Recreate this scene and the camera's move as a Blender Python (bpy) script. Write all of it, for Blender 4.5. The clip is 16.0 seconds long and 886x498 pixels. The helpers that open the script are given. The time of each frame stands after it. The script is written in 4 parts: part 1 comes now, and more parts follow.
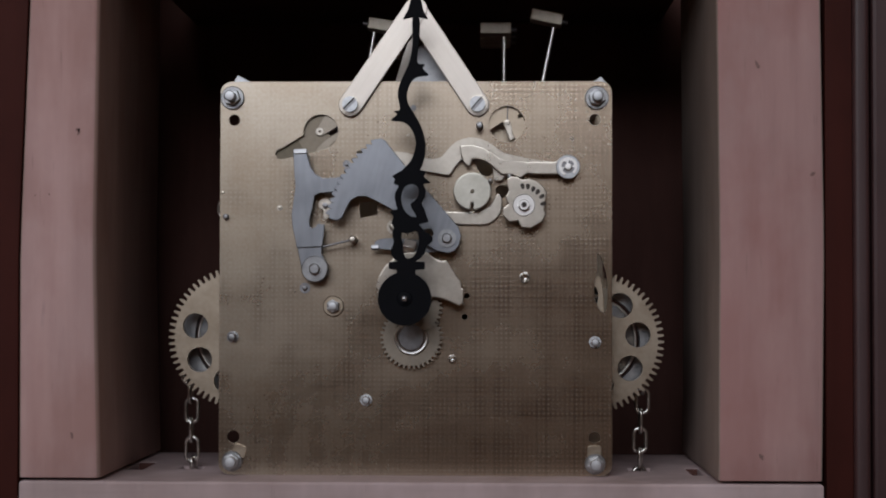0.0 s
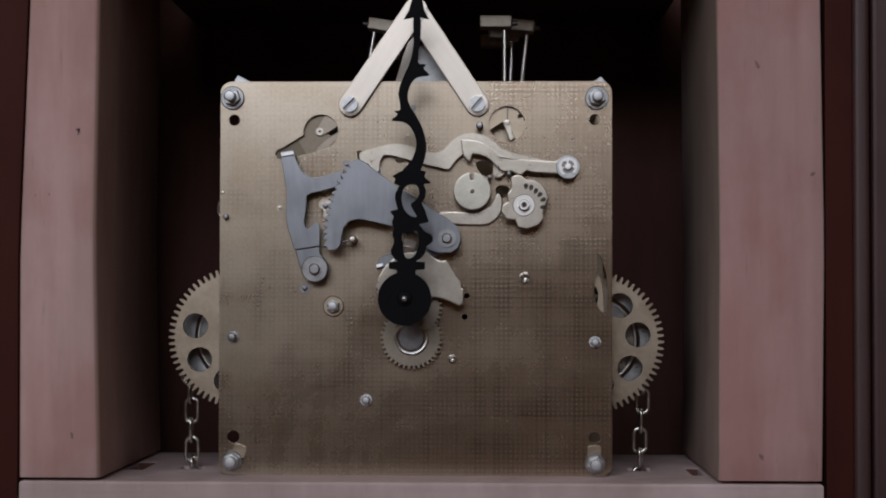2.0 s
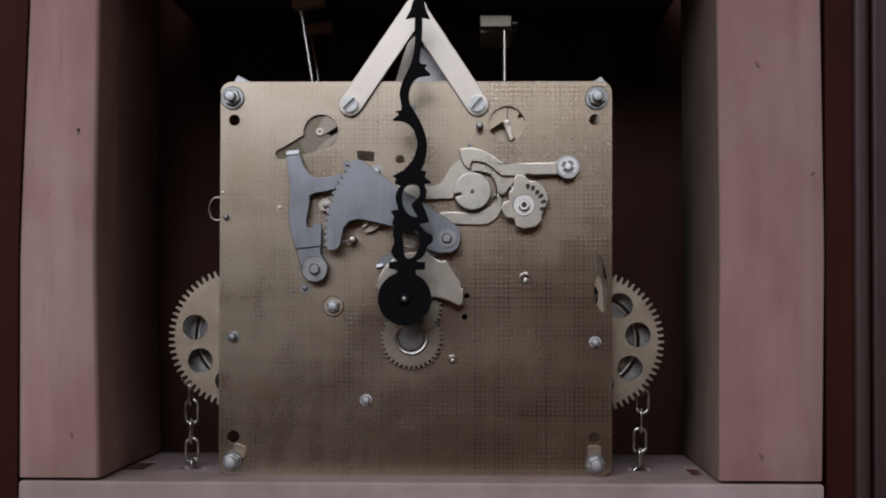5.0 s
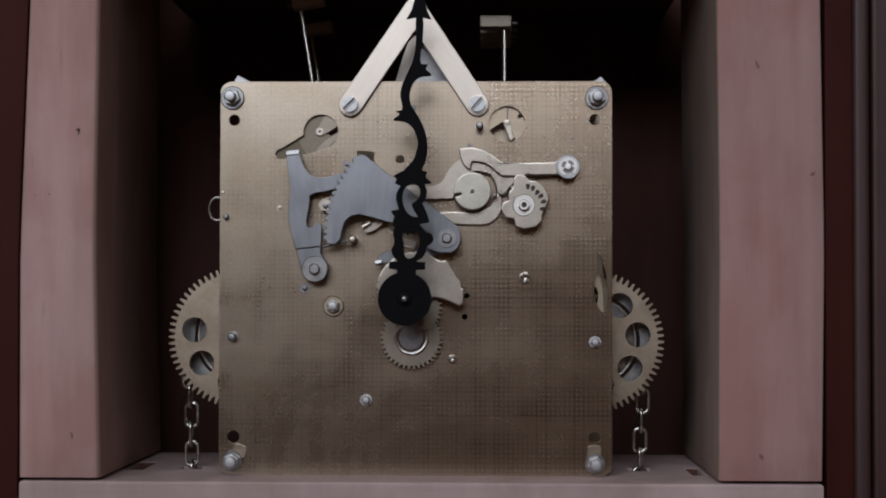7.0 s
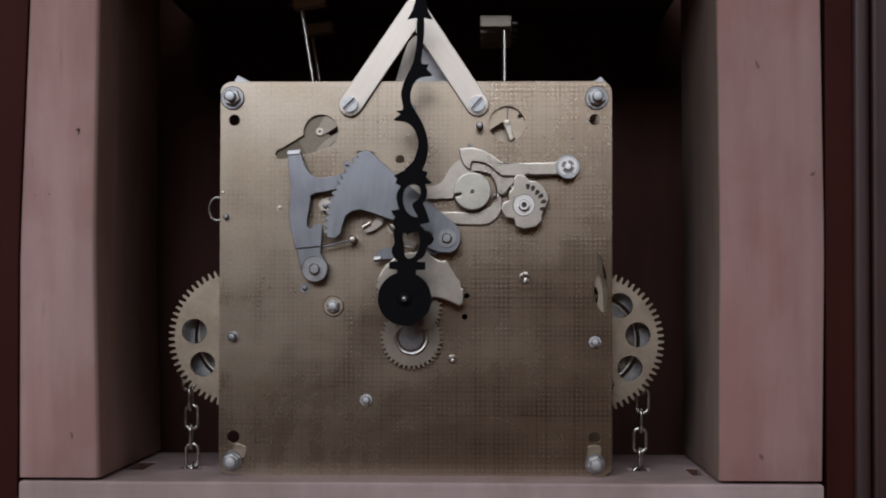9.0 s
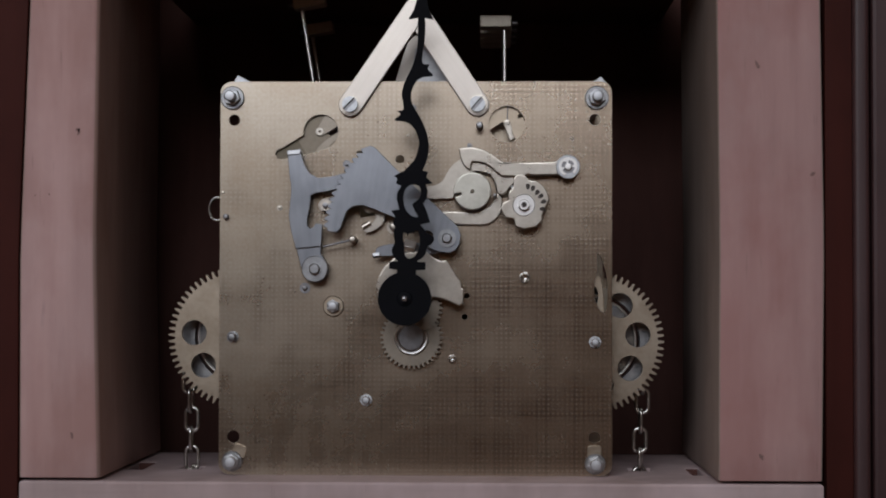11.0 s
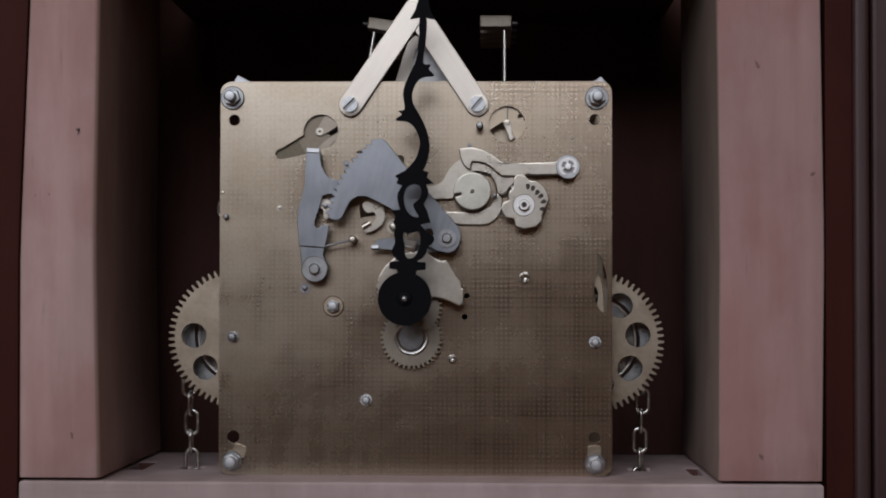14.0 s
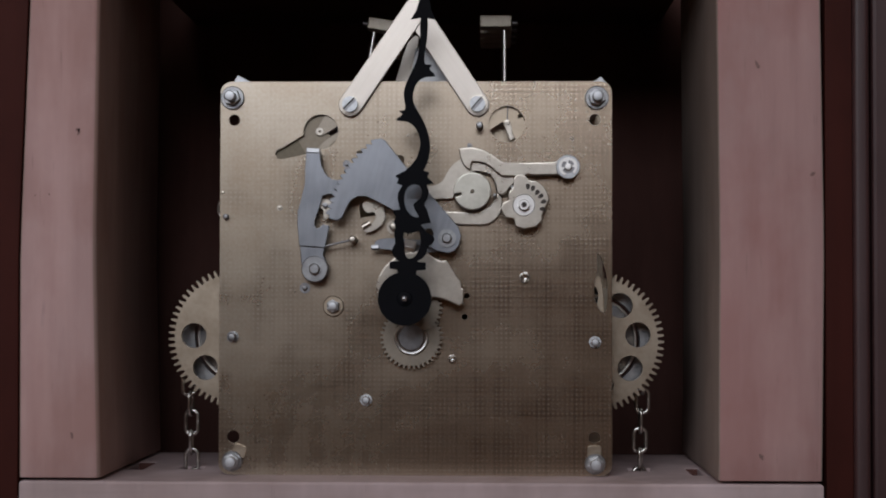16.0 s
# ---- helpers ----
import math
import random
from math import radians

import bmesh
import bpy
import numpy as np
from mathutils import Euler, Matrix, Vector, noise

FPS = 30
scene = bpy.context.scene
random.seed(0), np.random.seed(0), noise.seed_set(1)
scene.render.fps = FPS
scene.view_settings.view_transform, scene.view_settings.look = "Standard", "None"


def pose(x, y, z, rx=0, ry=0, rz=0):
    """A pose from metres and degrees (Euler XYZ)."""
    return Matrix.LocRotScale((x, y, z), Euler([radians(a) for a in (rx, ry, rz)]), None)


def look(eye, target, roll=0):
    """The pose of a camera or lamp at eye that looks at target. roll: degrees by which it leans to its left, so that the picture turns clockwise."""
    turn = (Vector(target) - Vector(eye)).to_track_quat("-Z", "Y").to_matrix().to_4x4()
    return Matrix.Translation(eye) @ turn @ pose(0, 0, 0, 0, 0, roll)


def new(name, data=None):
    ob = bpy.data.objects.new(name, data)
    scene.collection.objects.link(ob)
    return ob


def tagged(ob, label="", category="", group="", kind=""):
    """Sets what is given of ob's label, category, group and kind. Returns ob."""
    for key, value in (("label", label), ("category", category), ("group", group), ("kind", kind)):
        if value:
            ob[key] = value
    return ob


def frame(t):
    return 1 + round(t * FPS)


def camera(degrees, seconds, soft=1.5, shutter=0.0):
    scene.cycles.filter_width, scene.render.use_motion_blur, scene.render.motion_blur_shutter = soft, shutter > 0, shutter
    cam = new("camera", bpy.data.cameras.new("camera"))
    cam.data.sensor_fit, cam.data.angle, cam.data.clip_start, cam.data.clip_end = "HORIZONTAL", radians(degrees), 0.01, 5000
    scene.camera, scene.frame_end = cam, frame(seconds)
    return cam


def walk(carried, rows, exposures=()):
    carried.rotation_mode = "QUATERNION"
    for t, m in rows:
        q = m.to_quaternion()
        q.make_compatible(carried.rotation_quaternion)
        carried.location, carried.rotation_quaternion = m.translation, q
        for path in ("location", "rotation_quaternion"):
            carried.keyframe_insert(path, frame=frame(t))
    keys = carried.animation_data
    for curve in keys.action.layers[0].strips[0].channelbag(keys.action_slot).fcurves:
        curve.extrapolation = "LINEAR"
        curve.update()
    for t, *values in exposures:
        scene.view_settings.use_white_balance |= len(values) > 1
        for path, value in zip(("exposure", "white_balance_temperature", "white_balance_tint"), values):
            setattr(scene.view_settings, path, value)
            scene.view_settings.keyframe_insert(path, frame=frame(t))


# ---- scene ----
# The camera stands still.
cam = camera(29.29, 16.0, soft=2.0, shutter=0.5)
EYE = (0.02603, -0.6, 0.06226)
VIEW = look(EYE, (0.009614, -0.000488, 0.080018), 0.126)
walk(cam, [(0.0, VIEW), (16.0, VIEW)], exposures=[(0.0, 0.0), (16.0, 0.0)])

# World: a dim room; daylight from one window high behind the camera.
world = bpy.data.worlds.new("world")
scene.world = world
world.use_nodes = True
world.node_tree.nodes["Background"].inputs[0].default_value = (0.5, 0.55, 0.6, 1)
world.node_tree.nodes["Background"].inputs[1].default_value = 0.02
window_light = bpy.data.lights.new("window_light", "AREA")
window_light.shape, window_light.size, window_light.size_y = "RECTANGLE", 1.52, 0.85
window_light.energy, window_light.color = 16.3, (0.962, 0.981, 1.062)
new("window_light", window_light).matrix_world = look((-0.42, -1.785, 0.89), (-0.42, 0.0, 0.76))


# ---- materials ----
def nodes_of(name):
    m = bpy.data.materials.new(name)
    m.use_nodes = True
    t = m.node_tree
    return m, t, t.nodes["Principled BSDF"]


def link(t, a, b):
    t.links.new(a, b)


def ramp(t, fac, stops):
    n = t.nodes.new("ShaderNodeValToRGB")
    while len(n.color_ramp.elements) < len(stops):
        n.color_ramp.elements.new(0.5)
    for e, (p, c) in zip(n.color_ramp.elements, stops):
        e.position, e.color = p, (*c, 1)
    link(t, fac, n.inputs[0])
    return n.outputs[0]


def noise_tex(t, scale, detail=4.0, stretch=(1, 1, 1), rough=0.55):
    co = t.nodes.new("ShaderNodeTexCoord")
    mp = t.nodes.new("ShaderNodeMapping")
    mp.inputs["Scale"].default_value = stretch
    n = t.nodes.new("ShaderNodeTexNoise")
    n.inputs["Scale"].default_value, n.inputs["Detail"].default_value = scale, detail
    n.inputs["Roughness"].default_value = rough
    link(t, co.outputs["Object"], mp.inputs[0])
    link(t, mp.outputs[0], n.inputs["Vector"])
    return n.outputs["Fac"]


def mixc(t, fac, a, b, mode="MIX"):
    n = t.nodes.new("ShaderNodeMix")
    n.data_type, n.blend_type = "RGBA", mode
    for sock, v in ((n.inputs[0], fac), (n.inputs[6], a), (n.inputs[7], b)):
        if isinstance(v, bpy.types.NodeSocket):
            link(t, v, sock)
        else:
            sock.default_value = v if not isinstance(v, tuple) else (*v, 1)
    return n.outputs[2]


def calc(t, op, a, b=0.0, clamp=False):
    n = t.nodes.new("ShaderNodeMath")
    n.operation, n.use_clamp = op, clamp
    for sock, v in zip(n.inputs, (a, b)):
        if isinstance(v, bpy.types.NodeSocket):
            link(t, v, sock)
        else:
            sock.default_value = v
    return n.outputs[0]


def bump(t, bsdf, height, strength, distance):
    n = t.nodes.new("ShaderNodeBump")
    n.inputs["Strength"].default_value, n.inputs["Distance"].default_value = strength, distance
    link(t, height, n.inputs["Height"])
    link(t, n.outputs[0], bsdf.inputs["Normal"])


def metal(name, dark, light, rough, spots=60.0, grain=700.0, stretch=(1, 1, 1), relief=0.00004, metallic=1.0):
    """A worn metal: broad tarnish, fine grain, uneven gloss."""
    m, t, b = nodes_of(name)
    broad, fine = noise_tex(t, spots, 5.0), noise_tex(t, grain, 3.0, stretch)
    both = calc(t, "ADD", calc(t, "MULTIPLY", broad, 0.65), calc(t, "MULTIPLY", fine, 0.35))
    link(t, ramp(t, both, [(0.3, dark), (0.68, light)]), b.inputs["Base Color"])
    b.inputs["Metallic"].default_value = metallic
    link(t, calc(t, "ADD", calc(t, "MULTIPLY", both, 0.3), rough - 0.15), b.inputs["Roughness"])
    bump(t, b, fine, 0.25, relief)
    return m


def knurled_brass():
    """Rolled brass with a stamped grid of small dimples, worn away in places, with brown tarnish."""
    m, t, b = nodes_of("knurled_brass")
    co = t.nodes.new("ShaderNodeTexCoord")
    sep = t.nodes.new("ShaderNodeSeparateXYZ")
    link(t, co.outputs["Object"], sep.inputs[0])
    k = 2 * math.pi / 0.00166
    sx = calc(t, "SINE", calc(t, "MULTIPLY", sep.outputs[0], k))
    sz = calc(t, "SINE", calc(t, "MULTIPLY", sep.outputs[2], k))
    grid = calc(t, "MULTIPLY", calc(t, "ADD", calc(t, "MULTIPLY", sx, 0.5), 0.5), calc(t, "ADD", calc(t, "MULTIPLY", sz, 0.5), 0.5))
    # the grid is rubbed away towards one side and in patches, and single rows and columns are struck deeper
    wear = noise_tex(t, 38.0, 4.0)
    rows, columns = noise_tex(t, 400.0, 1.0, (0.02, 0, 1)), noise_tex(t, 400.0, 1.0, (1, 0, 0.02))
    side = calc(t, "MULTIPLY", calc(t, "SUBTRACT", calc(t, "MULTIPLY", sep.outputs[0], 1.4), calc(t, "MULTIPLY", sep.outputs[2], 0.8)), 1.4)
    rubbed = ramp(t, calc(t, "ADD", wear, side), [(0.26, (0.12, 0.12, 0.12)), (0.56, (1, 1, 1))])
    struck = ramp(t, calc(t, "MULTIPLY", calc(t, "ADD", rows, columns), 0.5), [(0.4, (0.12, 0.12, 0.12)), (0.62, (1, 1, 1))])
    keep = calc(t, "MULTIPLY", rubbed, struck)
    cx = calc(t, "ADD", calc(t, "MULTIPLY", sx, 0.5), 0.5)
    groove = calc(t, "SUBTRACT", 1.0, calc(t, "MULTIPLY", calc(t, "POWER", cx, 0.7), calc(t, "ADD", calc(t, "MULTIPLY", sz, 0.38), 0.62)))
    groove_shade = calc(t, "MULTIPLY", groove, keep)
    dots = calc(t, "MULTIPLY", calc(t, "ADD", calc(t, "POWER", grid, 2.2), calc(t, "MULTIPLY", cx, 0.1)), keep)
    broad, fine = noise_tex(t, 26.0, 6.0, (0.8, 1, 1)), noise_tex(t, 900.0, 2.0)
    stain = calc(t, "ADD", calc(t, "MULTIPLY", broad, 0.75), calc(t, "MULTIPLY", fine, 0.25))
    base = ramp(t, stain, [(0.26, (0.34, 0.258, 0.18)), (0.5, (0.435, 0.375, 0.30)), (0.72, (0.52, 0.478, 0.41))])
    # the base turns browner towards the lower right, unevenly
    browning = ramp(t, calc(t, "ADD", calc(t, "MULTIPLY", broad, 0.8), side), [(0.2, (0, 0, 0)), (0.55, (0.75, 0.75, 0.75))])
    base = mixc(t, browning, base, (0.40, 0.30, 0.215))
    # shade of the grooves and glints of the dots, put into the colour
    col = mixc(t, calc(t, "MULTIPLY", groove_shade, 0.55), base, (0.15, 0.115, 0.08))
    col = mixc(t, calc(t, "MULTIPLY", calc(t, "POWER", grid, 4.0), calc(t, "MULTIPLY", keep, 0.5)), col, (0.72, 0.67, 0.58))
    link(t, col, b.inputs["Base Color"])
    b.inputs["Metallic"].default_value = 1.0
    smudge = noise_tex(t, 34.0, 7.0, (1, 1, 0.8), 0.65)
    link(t, calc(t, "ADD", calc(t, "ADD", calc(t, "MULTIPLY", stain, 0.12), calc(t, "MULTIPLY", smudge, 0.12)), calc(t, "SUBTRACT", 0.195, calc(t, "MULTIPLY", rubbed, 0.065))), b.inputs["Roughness"])
    bump(t, b, calc(t, "ADD", calc(t, "MULTIPLY", fine, 0.05), dots), 0.34, 0.00008)
    return m


def wood(name, dark, light, rough, grain=(30, 30, 2.2), blotch=None, relief=0.0002, coat=0.0):
    """Timber with grain along z, broad blotches and small pores."""
    m, t, b = nodes_of(name)
    lines, broad = noise_tex(t, 9.0, 7.0, grain, 0.62), noise_tex(t, 14.0, 3.0, (1, 1, 0.45))
    pores = noise_tex(t, 60.0, 3.0, (14, 14, 1))
    mixd = calc(t, "ADD", calc(t, "MULTIPLY", lines, 0.3), calc(t, "MULTIPLY", broad, 0.7))
    col = ramp(t, mixd, [(0.32, dark), (0.66, light)])
    if blotch:
        col = mixc(t, ramp(t, broad, [(0.45, (0, 0, 0)), (0.72, (0.7, 0.7, 0.7))]), col, blotch)
    patch, streak = noise_tex(t, 38.0, 4.0, (1, 1, 0.55), 0.6), noise_tex(t, 22.0, 3.0, (3.2, 3.2, 0.35))
    col = mixc(t, ramp(t, patch, [(0.44, (0, 0, 0)), (0.66, (0.75, 0.75, 0.75))]), col, blotch or dark)
    col = mixc(t, ramp(t, streak, [(0.5, (0, 0, 0)), (0.74, (0.4, 0.4, 0.4))]), col, tuple(min(1.0, c * 1.12) for c in light))
    col = mixc(t, ramp(t, pores, [(0.66, (0, 0, 0)), (0.8, (0.35, 0.35, 0.35))]), col, tuple(c * 0.45 for c in dark))
    link(t, col, b.inputs["Base Color"])
    link(t, calc(t, "ADD", calc(t, "MULTIPLY", lines, 0.2), rough - 0.1), b.inputs["Roughness"])
    b.inputs["Coat Weight"].default_value = coat
    b.inputs["Coat Roughness"].default_value = 0.25
    bump(t, b, lines, 0.35, relief)
    return m


def plain(name, colour, rough, metallic=0.0, spots=80.0, vary=0.25):
    m, t, b = nodes_of(name)
    n = noise_tex(t, spots, 5.0)
    link(t, ramp(t, n, [(0.3, tuple(c * (1 - vary) for c in colour)), (0.7, tuple(min(1, c * (1 + vary)) for c in colour))]), b.inputs["Base Color"])
    b.inputs["Metallic"].default_value = metallic
    link(t, calc(t, "ADD", calc(t, "MULTIPLY", n, 0.2), rough - 0.1), b.inputs["Roughness"])
    bump(t, b, n, 0.15, 0.00005)
    return m


PLATE = knurled_brass()
BRASS = metal("brass", (0.36, 0.295, 0.22), (0.49, 0.42, 0.335), 0.38)
PALE = metal("nickelled_brass", (0.50, 0.46, 0.395), (0.66, 0.62, 0.55), 0.30)
DISCMETAL = metal("dull_disc_brass", (0.46, 0.45, 0.39), (0.60, 0.585, 0.52), 0.36, 150.0)
MARK = plain("mark_and_hole_black", (0.05, 0.042, 0.036), 0.7)
BAR = metal("pale_brass_bar", (0.54, 0.495, 0.44), (0.65, 0.605, 0.55), 0.40, stretch=(1, 1, 0.1))
SHEET = metal("blued_sheet_steel", (0.215, 0.23, 0.255), (0.325, 0.342, 0.372), 0.34, 55.0, 500.0, (1, 1, 0.12))
ZINC = metal("zinc_plated_steel", (0.44, 0.46, 0.48), (0.68, 0.70, 0.72), 0.48, 260.0)
DARKSTEEL = metal("dull_steel", (0.20, 0.20, 0.21), (0.34, 0.34, 0.35), 0.42, 150.0)
STEEL = metal("washer_steel", (0.27, 0.275, 0.285), (0.42, 0.43, 0.44), 0.36, 150.0)
CHAIN = metal("nickel_chain", (0.48, 0.46, 0.42), (0.74, 0.72, 0.68), 0.24, 250.0)
ROD = metal("bright_rod", (0.72, 0.71, 0.69), (0.86, 0.85, 0.83), 0.33, 60.0, 60.0, relief=0.000001)
HAMMER = metal("hammer_brass", (0.42, 0.38, 0.31), (0.60, 0.55, 0.47), 0.45, 200.0)
BLACK = plain("black_lacquer", (0.005, 0.0055, 0.0075), 0.6)
BLACK.node_tree.nodes["Principled BSDF"].inputs["Specular IOR Level"].default_value = 0.07
# brass darkened for shade behind the windows; also the browner centre wheels
INNER_BRASS = metal("shaded_brown_brass", (0.25, 0.22, 0.18), (0.36, 0.32, 0.265), 0.42)
# darker brasses: shade behind the plate put into the colour; also the disc hub
SHADE_BRASS = metal("shade_brass", (0.12, 0.105, 0.08), (0.19, 0.165, 0.125), 0.5)
DIM_BRASS = metal("dim_brass", (0.18, 0.155, 0.12), (0.28, 0.245, 0.195), 0.5)
WOOD = wood("raw_pink_wood", (0.445, 0.282, 0.265), (0.665, 0.455, 0.44), 0.75, (18, 18, 1.4), (0.43, 0.245, 0.22))
WOOD_RED = wood("raw_red_wood", (0.37, 0.215, 0.20), (0.58, 0.385, 0.37), 0.75, (18, 18, 1.4), (0.39, 0.19, 0.175))
SEAT = wood("raw_board", (0.42, 0.32, 0.31), (0.64, 0.51, 0.515), 0.66, (2.2, 30, 30))
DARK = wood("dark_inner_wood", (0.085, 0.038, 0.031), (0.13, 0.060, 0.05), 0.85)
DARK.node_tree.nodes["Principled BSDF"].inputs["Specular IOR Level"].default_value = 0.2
# woods for the posts' sides: browner in hue, and darkened for their shade
INNER_BROWN = wood("shaded_brown_wood", (0.33, 0.22, 0.19), (0.48, 0.335, 0.295), 0.78, (18, 18, 1.4), (0.34, 0.205, 0.172))
INNER = wood("shaded_inner_wood", (0.25, 0.192, 0.162), (0.35, 0.278, 0.24), 0.78, (18, 18, 1.4))
MAHOGANY = wood("mahogany", (0.038, 0.0085, 0.006), (0.066, 0.0155, 0.0115), 0.6, (24, 24, 1.6), coat=0.0)
MAHOGANY.node_tree.nodes["Principled BSDF"].inputs["Specular IOR Level"].default_value = 0.12
# mahogany made greyer: the reflected sheen is put into the colour
TRIM = wood("sheen_mahogany", (0.042, 0.017, 0.017), (0.074, 0.035, 0.036), 0.5, (24, 24, 1.6))
WALLPAINT = plain("wall_paint", (0.38, 0.255, 0.175), 0.8, 0.0, 6.0, 0.06)
CEILINGPAINT = plain("ceiling_paint", (0.82, 0.81, 0.79), 0.85, 0.0, 6.0, 0.04)
CARPET = plain("room_floor", (0.42, 0.27, 0.16), 0.8, 0.0, 12.0, 0.3)


# ---- mesh helpers: sizes in millimetres; flat pieces lie in x and z, with their front towards -y ----
def mm(*p):
    return Vector(p) * 0.001


def part(name, bm, material, parent=None, label="", smooth=None):
    me = bpy.data.meshes.new(name)
    bmesh.ops.recalc_face_normals(bm, faces=bm.faces)
    bm.to_mesh(me)
    bm.free()
    me.materials.append(material)
    if smooth:
        me.shade_smooth()
        me.set_sharp_from_angle(angle=radians(smooth))
    ob = new(name, me)
    ob.parent = parent
    return tagged(ob, label)


def holder(name, parent, x, y, z, label=""):
    ob = new(name)
    ob.empty_display_size = 0.005
    ob.parent = parent
    ob.location = mm(x, y, z)
    return tagged(ob, label)


def at(ob, x, y, z, ry=0.0):
    ob.location = mm(x, y, z)
    ob.rotation_euler = (0, radians(ry), 0)
    return ob


def ring(r, n=32, cx=0.0, cz=0.0, start=0.0):
    return [(cx + r * math.cos(start + 2 * math.pi * i / n), cz + r * math.sin(start + 2 * math.pi * i / n)) for i in range(n)]


def soft_line(pts, steps=4, closed=True):
    """A smooth outline through a few control points."""
    n, out = len(pts), []
    for i in range(n if closed else n - 1):
        p = [Vector(pts[(i + k) % n] if closed else pts[min(max(i + k, 0), n - 1)]) for k in (-1, 0, 1, 2)]
        for s in range(steps):
            u = s / steps
            q = 0.5 * (2 * p[1] + (p[2] - p[0]) * u + (2 * p[0] - 5 * p[1] + 4 * p[2] - p[3]) * u * u + (3 * p[1] - p[0] - 3 * p[2] + p[3]) * u ** 3)
            out.append((q.x, q.y))
    return out


def flat(outline, thick, holes=(), y=0.0, bevel=0.18, bm=None, roll=1.0):
    """A sheet cut to an outline, with holes, from y (back) to y - thick (front), its front rim broken;
    roll below 1 gives the shallow rolled rim of a punched part."""
    from mathutils.geometry import tessellate_polygon
    bm = bm or bmesh.new()
    loops = [outline, *holes]
    pts = [p for l in loops for p in l]
    tris = tessellate_polygon([[Vector((x, z, 0)) for x, z in l] for l in loops])
    front = [bm.verts.new(mm(x, y - thick, z)) for x, z in pts]
    back = [bm.verts.new(mm(x, y, z)) for x, z in pts]
    for a, b, c in tris:
        for vs, order in ((front, (a, b, c)), (back, (c, b, a))):
            try:
                bm.faces.new([vs[i] for i in order])
            except ValueError:
                pass
    rim, k = [], 0
    for l in loops:
        n = len(l)
        for i in range(n):
            a, b = k + i, k + (i + 1) % n
            bm.faces.new((front[a], front[b], back[b], back[a]))
            rim.append(bm.edges.get((front[a], front[b])))
        k += n
    if bevel:
        bmesh.ops.recalc_face_normals(bm, faces=bm.faces)
        bmesh.ops.bevel(bm, geom=[e for e in rim if e], offset=bevel * 0.001, segments=3 if bevel > 0.3 else 2 if bevel > 0.18 else 1, profile=0.5, affect="EDGES", clamp_overlap=roll == 1.0)
        top = (y - thick) * 0.001
        for v in bm.verts:
            d = v.co.y - top
            if d <= bevel * 0.00101:
                v.co.y = top + d * roll
    return bm


def lathe(profile, n=32, bm=None, cx=0.0, cz=0.0):
    """A turned piece about the y axis: rows of (radius, y)."""
    bm = bm or bmesh.new()
    rows = []
    for r, y in profile:
        if r <= 0:
            rows.append([bm.verts.new(mm(cx, y, cz))])
        else:
            rows.append([bm.verts.new(mm(cx + x, y, cz + z)) for x, z in ring(r, n)])
    for p, q in zip(rows, rows[1:]):
        for i in range(n):
            j = (i + 1) % n
            if len(p) == 1 and len(q) > 1:
                bm.faces.new((p[0], q[i], q[j]))
            elif len(q) == 1 and len(p) > 1:
                bm.faces.new((p[i], p[j], q[0]))
            elif len(p) > 1:
                bm.faces.new((p[i], p[j], q[j], q[i]))
    return bm


def tube(path, r, n=8, bm=None, closed=False):
    """A round wire along a path of (x, y, z)."""
    bm = bm or bmesh.new()
    pts = [Vector(p) for p in path]
    k, rows = len(pts), []
    for i, p in enumerate(pts):
        a = pts[(i - 1) % k] if closed else pts[max(i - 1, 0)]
        b = pts[(i + 1) % k] if closed else pts[min(i + 1, k - 1)]
        d = (b - a).normalized()
        s = d.cross(Vector((0.31, 0.87, 0.38)) if abs(d.y) < 0.8 else Vector((1, 0, 0.2))).normalized()
        w = d.cross(s)
        rows.append([bm.verts.new(mm(*(p + (s * math.cos(2 * math.pi * j / n) + w * math.sin(2 * math.pi * j / n)) * r))) for j in range(n)])
    for i in range(k if closed else k - 1):
        p, q = rows[i], rows[(i + 1) % k]
        for j in range(n):
            bm.faces.new((p[j], p[(j + 1) % n], q[(j + 1) % n], q[j]))
    if not closed:
        bm.faces.new(rows[0][::-1])
        bm.faces.new(rows[-1])
    return bm


def block(x0, x1, y0, y1, z0, z1, bevel=0.8, segments=2):
    bm = bmesh.new()
    bmesh.ops.create_cube(bm, size=1.0)
    for v in bm.verts:
        v.co = mm((x0 + x1) / 2 + v.co.x * (x1 - x0), (y0 + y1) / 2 + v.co.y * (y1 - y0), (z0 + z1) / 2 + v.co.z * (z1 - z0))
    if bevel:
        bmesh.ops.bevel(bm, geom=bm.edges[:], offset=bevel * 0.001, segments=segments, profile=0.5, affect="EDGES")
    return bm


def gear_line(r, n, depth, fat=0.5):
    """The outline of a wheel with n cut teeth."""
    out = []
    for i in range(n):
        a = 2 * math.pi * i / n
        p = 2 * math.pi / n
        for f, rr in ((-0.5 * fat - 0.06, r - depth), (-0.5 * fat + 0.06, r - depth * 0.25), (-0.12, r), (0.12, r), (0.5 * fat - 0.06, r - depth * 0.25), (0.5 * fat + 0.06, r - depth)):
            out.append((rr * math.cos(a + f * p), rr * math.sin(a + f * p)))
    return out


